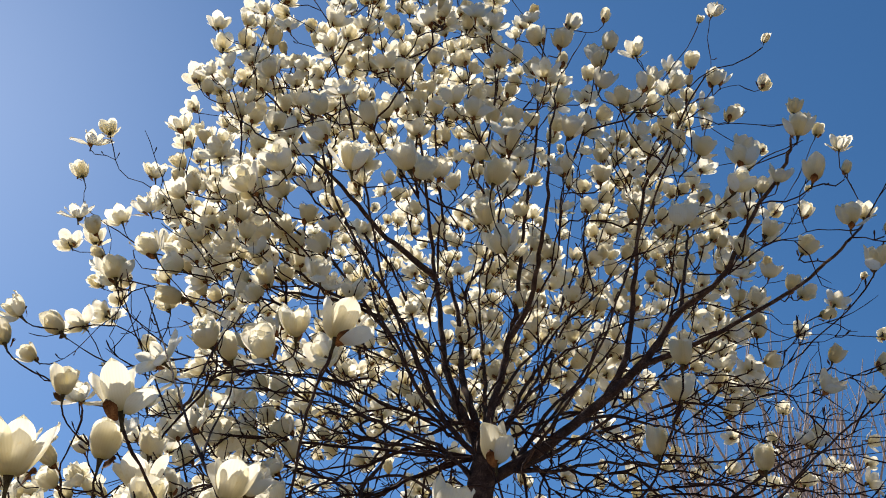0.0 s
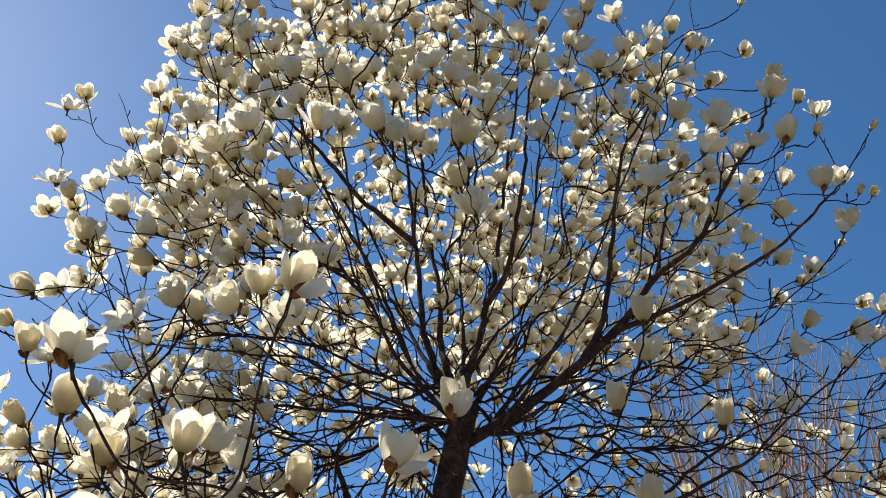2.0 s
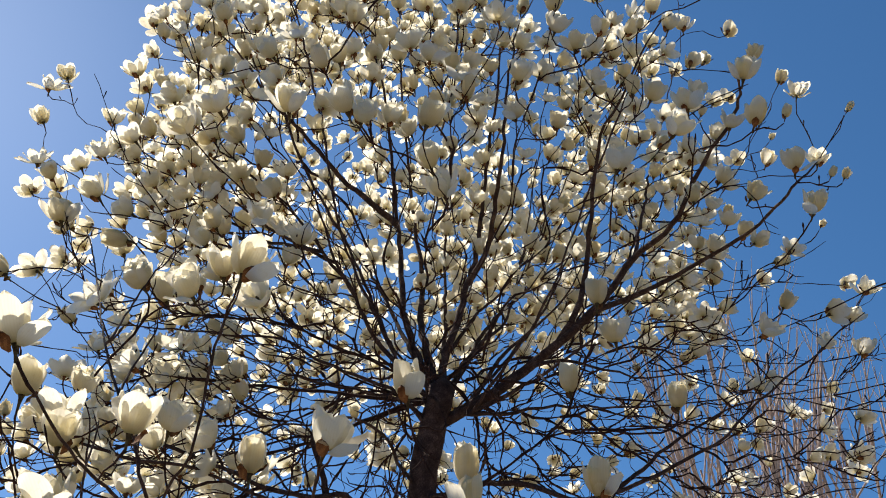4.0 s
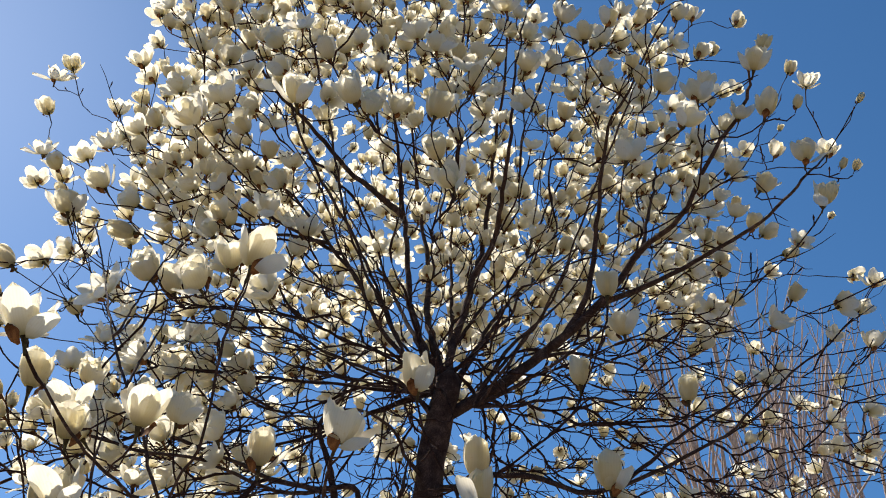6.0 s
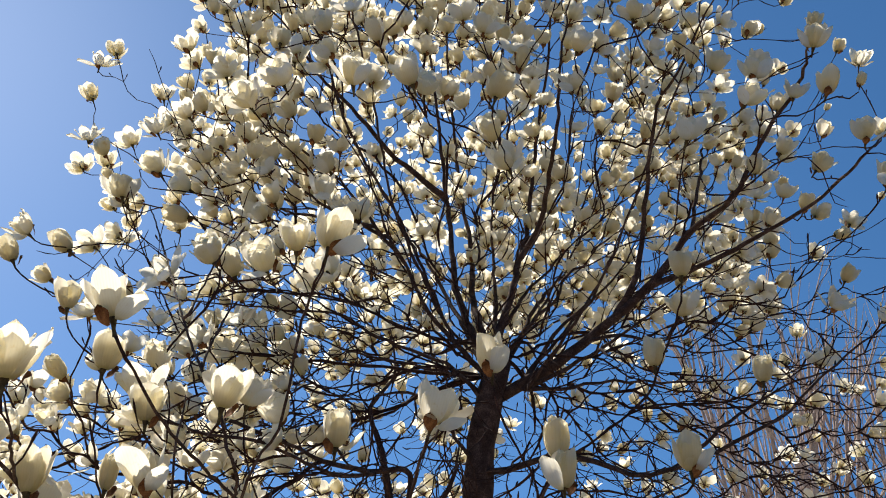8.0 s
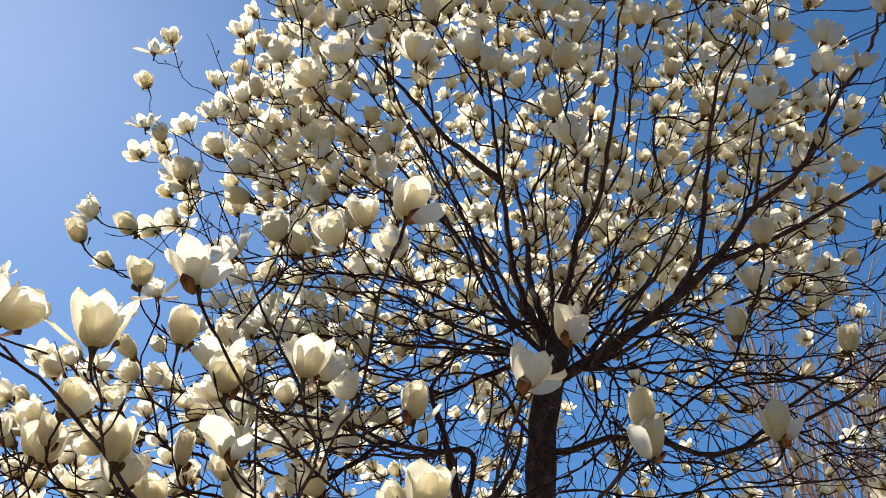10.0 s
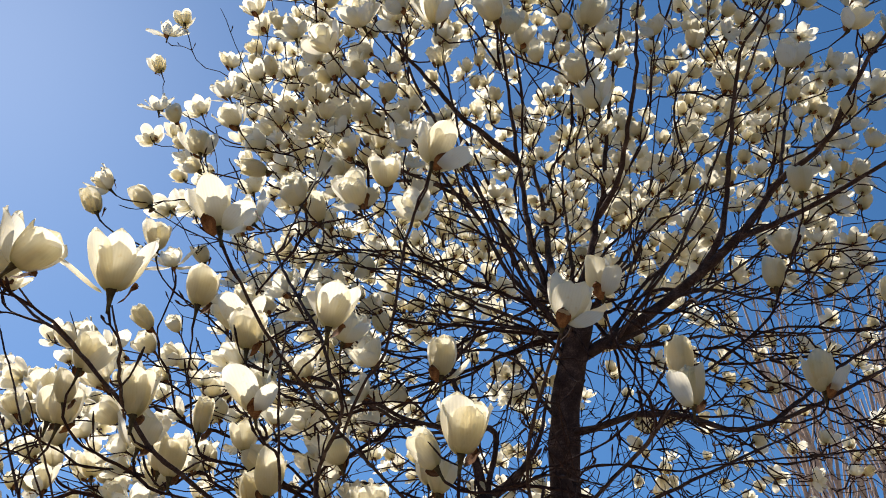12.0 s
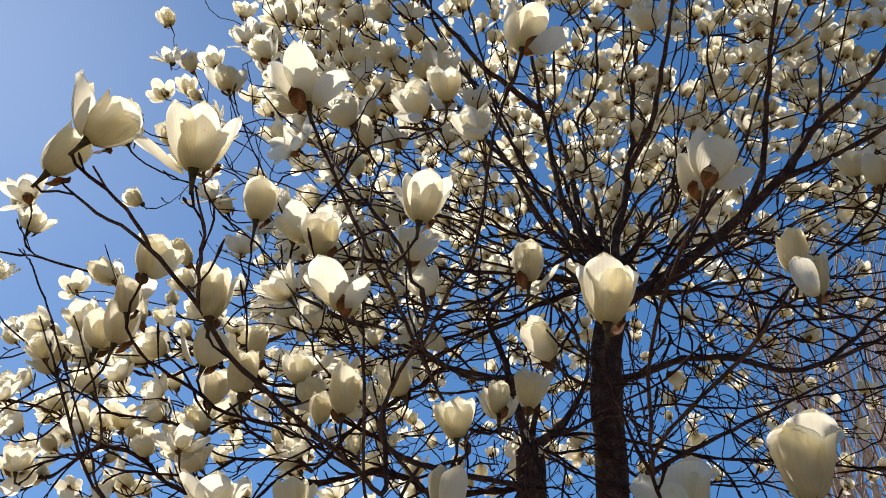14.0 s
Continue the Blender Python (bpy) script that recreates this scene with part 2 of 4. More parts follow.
def scale_shape():
    """A boat-shaped bud scale that clings to the foot and stands off on one side."""
    verts, faces, uvs = petal_shape(60, 16, 0.026, 0.017, 4, 6, np.random.default_rng(5), 10)
    return verts * (1.15, 1.1, 0.95) - (0, 0, 0.012), faces, uvs


def share_mesh(name, verts, faces, mat, uvs=None):
    me = bpy.data.meshes.new(name)
    me.from_pydata([tuple(p) for p in verts], [], faces)
    me.materials.append(mat)
    me.polygons.foreach_set("use_smooth", [True] * len(me.polygons))
    if uvs is not None:
        layer = me.uv_layers.new(name="UVMap")
        corner = np.empty(len(me.loops), dtype=np.int32)
        me.loops.foreach_get("vertex_index", corner)
        layer.data.foreach_set("uv", np.asarray(uvs, dtype=np.float32)[corner].ravel())
    return me


def petal_stock(across, along):
    """For each stage, a few outer and inner tepals."""
    rng = np.random.default_rng(11)
    stock = []
    for (outer, inner), swell, wide, blunt in zip(STAGES, SWELL, (0.053, 0.051, 0.045, 0.042, 0.039, 0.052, 0.040, 0.043), (0.66, 0.64, 0.56, 0.52, 0.5, 0.68, 0.6, 0.5)):
        whorls = []
        for (low, high), size in ((outer, 1.0), (inner, 0.88)):
            kinds = []
            for _ in range(4):
                kinds.append(petal_shape(low + rng.normal(0, 3), high + rng.normal(0, 6), 0.064 * size * rng.uniform(0.93, 1.06), wide * size * rng.uniform(0.88, 1.14), across, along, rng, rng.uniform(-22, 42), swell, blunt))
            whorls.append(kinds)
        stock.append(whorls)
    return stock


FINE, COARSE = petal_stock(8, 13), petal_stock(4, 6)
FINE_MESHES = [[[share_mesh("petal", v, f, PETAL, uv) for v, f, uv in kinds] for kinds in whorls] for whorls in FINE]
FOOT_MESH = share_mesh("blossom", *foot_shape(), SPUR)
SCALE_MESH = share_mesh("bud_scale", *scale_shape()[:2], SCALE_BROWN)


def petal_plan(stage, rng, loose=0.15, sway=1.0):
    """Which tepals a blossom has, each with its turn round the axis, lean and size: (whorl, kind, matrix)."""
    plan = []
    start = rng.uniform(0, 360)
    outer = 6 if stage else 5
    for k in range(outer):
        droop = rng.normal(1, 7.5 * sway) + (rng.uniform(12, 30) if stage and rng.random() < loose else 0)
        plan.append((0, int(rng.integers(4)), pose(0, 0, 0, 0, droop, 0), start + 360 * k / outer + rng.normal(0, 9), rng.uniform(0.92, 1.06)))
    for k in range(5):
        plan.append((1, int(rng.integers(4)), pose(0, 0, 0, 0, rng.normal(0, 6.5 * sway), 0), start + 36 + 72 * k + rng.normal(0, 9), rng.uniform(0.9, 1.04)))
    return [(whorl, kind, pose(0, 0, 0, 0, 0, turn) @ lean @ Matrix.Scale(size, 4)) for whorl, kind, lean, turn, size in plan]


def stand(at, axis, size, turn):
    """The pose of a blossom with its foot at a place and its axis along a direction."""
    q = Vector(axis).to_track_quat("Z", "Y")
    return Matrix.Translation(at) @ q.to_matrix().to_4x4() @ pose(0, 0, 0, 0, 0, turn) @ Matrix.Scale(size, 4)


def blossom(tree, at, axis, stage, size, rng, loose=0.15, scale=1.0, hang=0):
    """One blossom of separate tepals, with its bud scale; hang names the side on which a tepal has dropped, picked
    towards the camera.
    """
    ob = new("blossom", FOOT_MESH)
    ob.parent = tree
    ob.matrix_parent_inverse = Matrix.Translation(-tree.location)
    ob.matrix_basis = stand(at, axis, size, rng.uniform(0, 360))
    plan = petal_plan(stage, rng, loose, 1.0 if scale == 1.0 else 0.62)
    round_axis = ob.matrix_basis.to_3x3()
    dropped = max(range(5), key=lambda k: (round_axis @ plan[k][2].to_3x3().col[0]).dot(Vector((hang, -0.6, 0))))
    for k, (whorl, kind, m) in enumerate(plan):
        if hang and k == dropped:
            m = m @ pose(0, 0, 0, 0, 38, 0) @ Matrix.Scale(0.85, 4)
        p = new("petal", FINE_MESHES[stage][whorl][kind])
        p.parent, p.matrix_basis = ob, m
    s = new("bud_scale", SCALE_MESH)
    # On near boughs the scale faces the camera, or turns away without a hanging tepal.
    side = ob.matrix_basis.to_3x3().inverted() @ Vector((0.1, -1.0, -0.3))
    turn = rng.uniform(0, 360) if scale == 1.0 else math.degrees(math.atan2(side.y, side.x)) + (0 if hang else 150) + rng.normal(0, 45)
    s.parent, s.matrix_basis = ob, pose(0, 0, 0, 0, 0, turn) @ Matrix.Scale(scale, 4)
    tagged(s, "fuzzy brown bud scale")
    return ob


def far_blossoms(tree, places, rng):
    """The blossoms deep in the crown, joined into two meshes: tepals, and feet with bud scales."""
    verts, faces, uvs, brown_verts, brown_faces = [], [], [], [], []
    count = brown = 0
    foot_v, foot_f = foot_shape(5)
    scale_v, scale_f, _ = scale_shape()
    for at, axis, stage, size in places:
        base = np.array(stand(at, axis, size, rng.uniform(0, 360)))
        for whorl, kind, m in petal_plan(stage, rng):
            v, f, uv = COARSE[stage][whorl][kind]
            m = base @ np.array(m)
            verts.append(v @ m[:3, :3].T + m[:3, 3])
            uvs.append(uv)
            faces += [tuple(i + count for i in q) for q in f]
            count += len(v)
        for v, f in ((foot_v, foot_f), (scale_v, scale_f)):
            v = np.asarray(v) * (0.75 if f is scale_f else 1.0)
            brown_verts.append(v @ base[:3, :3].T + base[:3, 3])
            brown_faces += [tuple(i + brown for i in q) for q in f]
            brown += len(v)
    ob = plain_object("blossom_mass", np.vstack(verts).tolist(), faces, PETAL, tree, "creamy white blossoms deep in the crown", np.vstack(uvs))
    tagged(ob, kind="stuff")
    tagged(plain_object("bud_scale_mass", np.vstack(brown_verts).tolist(), brown_faces, SCALE_BROWN, tree, "brown feet and bud scales of far blossoms"), kind="stuff")


def add_spurs(verts, faces, line, radii, rng, shoots=0.0):
    """Short side spurs on a twig, each with a small bud at its end; a share of them, shoots, are longer crooked side shoots."""
    verts, faces = [np.asarray(verts)], list(faces)
    count = len(verts[0])
    for _ in range(int(rng.integers(0, 2 + len(line) // 6))):
        k = int(rng.integers(1, len(line)))
        way = line[k] - line[k - 1]
        way = way / (np.linalg.norm(way) + 1e-9) + rng.normal(0, 0.7, 3)
        way /= np.linalg.norm(way)
        start = line[k]
        if rng.random() < shoots:
            n, spur = rng.uniform(0.018, 0.034), [start]
            for _ in range(5):
                way = way + rng.normal(0, 0.19, 3) + (0, 0, 0.05)
                way /= np.linalg.norm(way)
                spur.append(spur[-1] + way * n)
            v, f = tube(np.array(spur), np.array((0.0015, 0.0014, 0.0013, 0.0012, 0.0018, 0.0009)), 4, rng)
        else:
            n = rng.uniform(0.012, 0.04)
            spur = np.array([start, start + way * n * 0.5, start + (way + (0, 0, 0.25)) * n * 0.8, start + (way + (0, 0, 0.4)) * n * 1.0, start + (way + (0, 0, 0.5)) * n * 1.2])
            v, f = tube(spur, np.array((0.0017, 0.0014, 0.0016, 0.0028, 0.0012)), 4, rng)
        verts.append(v)
        faces += [tuple(i + count for i in q) for q in f]
        count += len(v)
    return np.vstack(verts), faces


def wood_parts(tree, arbor, tip, power, sides_limb=10, singles=300):
    """Meshes of the wood: each limb and the first twigs singly, the rest joined."""
    girth = arbor.girths(tip, power)
    rng = arbor.rng
    verts, faces, count, made = [], [], 0, 0
    for kind, first, n, least in arbor.chains:
        line, r = arbor.where[first : first + n], girth[first : first + n].copy()
        root = arbor.parent[first]
        if kind != "limb" and root >= 0:
            line, r = np.vstack([arbor.where[root], line[1:]]), np.r_[min(girth[root] * 0.8, r[0] * 1.5), r[1:]]
        if kind in ("trunk", "limb"):
            r = np.maximum(r if kind == "limb" else 0 * r, least * (0.2 + 0.8 * np.linspace(1, 0, n) ** 1.5 if kind == "limb" else np.linspace(1, 0.78, n)))
            if kind == "limb":
                r[-5:] *= np.linspace(0.95, 0.6, len(r[-5:]))
            r = np.convolve(np.r_[r[0], r, r[-1]], [0.25, 0.5, 0.25], "valid")
            v, f = tube(line, r, 16 if kind == "trunk" else sides_limb, rng, 0.05)
            if kind == "limb" and least < 0.005:
                v, f = add_spurs(v, f, line, r, rng)
            plain_object(kind, v.tolist(), f, TRUNK_BARK, tree)
            continue
        r = r * (1 + 0.2 * rng.normal(0, 1, len(r)).clip(-1, 1))
        if kind == "bare":
            r = r * 0.95
            r[-4:] *= np.linspace(1, 0.45, len(r[-4:]))
        v, f = tube(line, r, 5, rng, 0.06)
        v, f = add_spurs(v, f, line, r, rng, 0.25 if kind == "bare" else 0.08)
        if made < singles:
            plain_object("twig", v.tolist(), f, TWIG_BARK, tree)
            made += 1
        else:
            verts.append(v)
            faces += [tuple(i + count for i in q) for q in f]
            count += len(v)
    if verts:
        tagged(plain_object("twig_mass", np.vstack(verts).tolist(), faces, TWIG_BARK, tree, "dense dark twigs in the crown"), kind="stuff")


def tree_empty(name, at, label):
    ob = new(name)
    ob.location = at
    ob.empty_display_size = 0.2
    return tagged(ob, label, "tree", "magnolia trees")


def level_axis(at, centre, rng):
    """Bare twigs reach outwards, hardly rising."""
    away = np.asarray(at) - np.asarray(centre)
    away = away / (np.linalg.norm(away) + 1e-6)
    a = np.array((0, 0, 0.25)) + away * (1, 1, 0.7) + rng.normal(0, 0.45, 3)
    return a / np.linalg.norm(a)


def upright_axis(at, centre, rng, out=0.75, stray=0.45):
    """Blossoms stand up, lean away from the middle of the crown and sway a little."""
    away = np.asarray(at) - np.asarray(centre)
    away = away / (np.linalg.norm(away) + 1e-6)
    a = np.array((0, 0, 0.8)) + out * away + rng.normal(0, stray, 3)
    return a / np.linalg.norm(a)


# ---- the large magnolia ----
# Limbs, from where each leaves the wood to its end.
BOUGHS = {
    "right_limb": [(0.15, 2.85, 2.13), (0.23, 2.85, 2.18), (0.32, 2.85, 2.23), (0.42, 2.85, 2.31), (0.53, 2.82, 2.39), (0.64, 2.78, 2.48), (0.72, 2.78, 2.58), (0.79, 2.75, 2.67), (0.86, 2.60, 2.69), (0.88, 2.50, 2.70), (0.92, 2.45, 2.78), (0.95, 2.40, 2.84), (1.02, 2.33, 2.93), (1.01, 2.20, 2.93), (0.96, 2.05, 2.90)],
    "right_outer": [(0.64, 2.78, 2.48), (0.75, 2.75, 2.52), (0.87, 2.70, 2.56), (0.99, 2.60, 2.61), (1.10, 2.50, 2.65), (1.12, 2.30, 2.65), (1.12, 2.17, 2.64), (1.26, 2.30, 2.79), (1.32, 2.28, 2.88), (1.33, 2.25, 2.91)],
    "right_inner": [(0.53, 2.82, 2.39), (0.61, 2.80, 2.53), (0.64, 2.80, 2.69), (0.66, 2.70, 2.88), (0.68, 2.60, 3.05), (0.72, 2.50, 3.10), (0.75, 2.40, 3.15), (0.80, 2.35, 3.25), (0.85, 2.30, 3.31), (0.82, 2.27, 3.26), (0.86, 2.25, 3.28)],
    "right_under": [(0.24, 2.83, 2.16), (0.41, 2.80, 2.24), (0.55, 2.75, 2.32), (0.67, 2.70, 2.40), (0.81, 2.65, 2.47), (0.96, 2.60, 2.52)],
    "right_over": [(0.23, 2.86, 2.19), (0.34, 2.88, 2.35), (0.45, 2.90, 2.46), (0.57, 2.90, 2.58), (0.64, 2.90, 2.71), (0.69, 2.85, 2.81)],
    "right_fan": [(0.79, 2.75, 2.67), (0.86, 2.85, 2.89), (0.94, 3.00, 3.13), (1.02, 3.10, 3.37), (1.10, 3.20, 3.62), (1.17, 3.20, 3.80)],
    "low_right": [(0.10, 2.84, 1.90), (0.17, 2.76, 1.89), (0.24, 2.70, 1.91), (0.32, 2.68, 1.92), (0.42, 2.65, 1.90), (0.51, 2.62, 1.86), (0.62, 2.60, 1.87), (0.73, 2.60, 1.91), (0.89, 2.60, 1.99), (0.98, 2.60, 2.04), (1.05, 2.60, 2.11), (1.17, 2.60, 2.21), (1.29, 2.60, 2.30), (1.36, 2.60, 2.36), (1.45, 2.60, 2.42)],
    "low_right_under": [(0.11, 2.83, 1.58), (0.18, 2.65, 1.62), (0.29, 2.60, 1.67), (0.43, 2.55, 1.73), (0.55, 2.50, 1.78), (0.74, 2.50, 1.87)],
    "low_right_back": [(0.62, 2.60, 1.87), (0.71, 2.65, 1.93), (0.83, 2.70, 2.03), (0.96, 2.75, 2.11), (1.12, 2.80, 2.19), (1.33, 2.85, 2.24), (1.59, 2.90, 2.30)],
    "right_level": [(0.21, 2.85, 2.16), (0.34, 2.80, 2.15), (0.51, 2.78, 2.17), (0.69, 2.75, 2.16), (0.86, 2.75, 2.17), (1.04, 2.75, 2.19), (1.21, 2.75, 2.26)],
    "right_level_upper": [(0.42, 2.85, 2.31), (0.54, 2.80, 2.33), (0.66, 2.75, 2.28), (0.79, 2.70, 2.24), (0.94, 2.70, 2.26), (1.09, 2.70, 2.28)],
    "centre_right": [(0.14, 2.86, 2.20), (0.16, 2.90, 2.36), (0.20, 2.95, 2.51), (0.24, 3.00, 2.67), (0.28, 3.10, 2.85), (0.30, 3.15, 3.04), (0.32, 3.10, 3.19), (0.34, 3.00, 3.33), (0.36, 2.90, 3.44), (0.37, 2.85, 3.56), (0.38, 2.80, 3.71), (0.41, 2.75, 3.88)],
    "centre_right_near": [(0.24, 3.00, 2.67), (0.31, 2.90, 2.78), (0.33, 2.75, 2.88), (0.35, 2.63, 2.99), (0.36, 2.60, 3.13), (0.38, 2.60, 3.31), (0.41, 2.60, 3.48), (0.45, 2.60, 3.57), (0.52, 2.55, 3.68)],
    "centre_right_back": [(0.16, 2.90, 2.36), (0.26, 3.05, 2.56), (0.38, 3.20, 2.73), (0.47, 3.30, 2.91), (0.55, 3.40, 3.11), (0.65, 3.40, 3.33), (0.71, 3.30, 3.49)],
    "centre_right_thin": [(0.19, 2.87, 2.30), (0.29, 2.95, 2.44), (0.37, 3.05, 2.54), (0.43, 3.20, 2.73), (0.49, 3.30, 3.01), (0.53, 3.30, 3.27), (0.58, 3.30, 3.49)],
    "centre": [(0.14, 2.87, 2.22), (0.10, 2.95, 2.38), (0.07, 3.10, 2.57), (0.07, 3.30, 2.81), (0.04, 3.40, 3.03), (0.01, 3.45, 3.29), (-0.01, 3.40, 3.49), (-0.03, 3.30, 3.69), (-0.04, 3.20, 3.88), (-0.04, 3.15, 4.08)],
    "centre_left": [(0.12, 2.87, 2.22), (0.05, 2.95, 2.42), (0.01, 3.05, 2.58), (-0.01, 3.15, 2.80), (-0.03, 3.20, 3.00), (-0.05, 3.20, 3.21), (-0.07, 3.15, 3.40), (-0.09, 3.05, 3.54), (-0.12, 2.95, 3.72), (-0.22, 2.90, 3.80), (-0.27, 2.85, 4.01)],
    "left_rising": [(-0.03, 3.20, 3.00), (-0.08, 3.15, 3.03), (-0.19, 3.10, 3.10), (-0.25, 3.07, 3.15), (-0.33, 3.00, 3.22), (-0.42, 2.95, 3.31), (-0.50, 2.85, 3.35), (-0.56, 2.80, 3.44), (-0.64, 2.75, 3.53), (-0.71, 2.72, 3.59), (-0.79, 2.72, 3.65)],
    "left_rising_twin": [(-0.50, 2.85, 3.35), (-0.56, 2.90, 3.49), (-0.63, 2.95, 3.66), (-0.70, 2.95, 3.84), (-0.74, 2.95, 3.93)],
    "left_limb": [(0.12, 2.86, 2.20), (0.04, 2.84, 2.28), (-0.05, 2.84, 2.38), (-0.11, 2.82, 2.48), (-0.16, 2.80, 2.58), (-0.21, 2.78, 2.66), (-0.24, 2.75, 2.75), (-0.28, 2.70, 2.85), (-0.33, 2.65, 2.93), (-0.39, 2.60, 3.01)],
    "left_level": [(-0.16, 2.80, 2.58), (-0.26, 2.78, 2.70), (-0.38, 2.75, 2.86), (-0.54, 2.70, 2.98), (-0.62, 2.70, 3.07), (-0.62, 2.60, 3.10)],
    "left_far": [(-0.21, 2.78, 2.66), (-0.43, 2.85, 2.80), (-0.59, 2.88, 2.93), (-0.74, 2.88, 3.00), (-0.86, 2.85, 3.07), (-0.98, 2.82, 3.14), (-1.11, 2.82, 3.21), (-1.16, 2.82, 3.23)],
    "left_far_low": [(-0.26, 2.78, 2.70), (-0.60, 2.95, 2.84), (-0.78, 2.95, 2.92), (-0.92, 2.95, 2.95), (-1.08, 2.95, 2.99), (-1.20, 2.92, 3.06), (-1.31, 2.90, 3.13)],
    "left_low": [(0.10, 2.84, 2.14), (-0.02, 2.80, 2.23), (-0.13, 2.75, 2.26), (-0.23, 2.70, 2.29), (-0.33, 2.65, 2.34), (-0.43, 2.55, 2.32), (-0.51, 2.45, 2.30), (-0.61, 2.30, 2.26), (-0.69, 2.20, 2.24), (-0.76, 2.10, 2.23), (-0.83, 2.05, 2.23)],
    "left_lower": [(0.10, 2.84, 2.11), (0.03, 2.80, 2.19), (-0.12, 2.75, 2.21), (-0.26, 2.70, 2.23), (-0.36, 2.65, 2.25), (-0.46, 2.60, 2.28), (-0.51, 2.55, 2.28), (-0.63, 2.50, 2.25)],
    "left_under": [(0.07, 2.83, 1.93), (0.01, 2.80, 2.00), (-0.01, 2.75, 2.05), (-0.06, 2.70, 2.08), (-0.13, 2.65, 2.10), (-0.24, 2.60, 2.07), (-0.33, 2.55, 2.06), (-0.43, 2.50, 2.01), (-0.53, 2.45, 1.94), (-0.59, 2.40, 1.93)],
    "back_left": [(0.12, 2.87, 2.22), (-0.02, 3.20, 2.59), (-0.20, 3.50, 3.00), (-0.41, 3.70, 3.40), (-0.67, 3.70, 3.64)],
    "back_right": [(0.16, 2.88, 2.22), (0.33, 3.20, 2.59), (0.59, 3.50, 2.92), (0.91, 3.70, 3.23), (1.13, 3.60, 3.38)],
    "back_centre": [(0.14, 2.90, 2.23), (0.16, 3.30, 2.62), (0.16, 3.60, 3.09), (0.19, 3.80, 3.57), (0.21, 3.80, 3.96)],
}
GIRTH = {"right_limb": 0.0213, "right_under": 0.0086, "right_over": 0.0086, "right_outer": 0.0103, "right_inner": 0.0120, "low_right": 0.0112, "low_right_under": 0.0103, "centre_right": 0.0155, "centre_right_near": 0.0112, "centre": 0.0155, "centre_left": 0.0155, "left_rising": 0.0138, "left_limb": 0.0112, "back_left": 0.0103, "back_right": 0.0103, "back_centre": 0.0112}
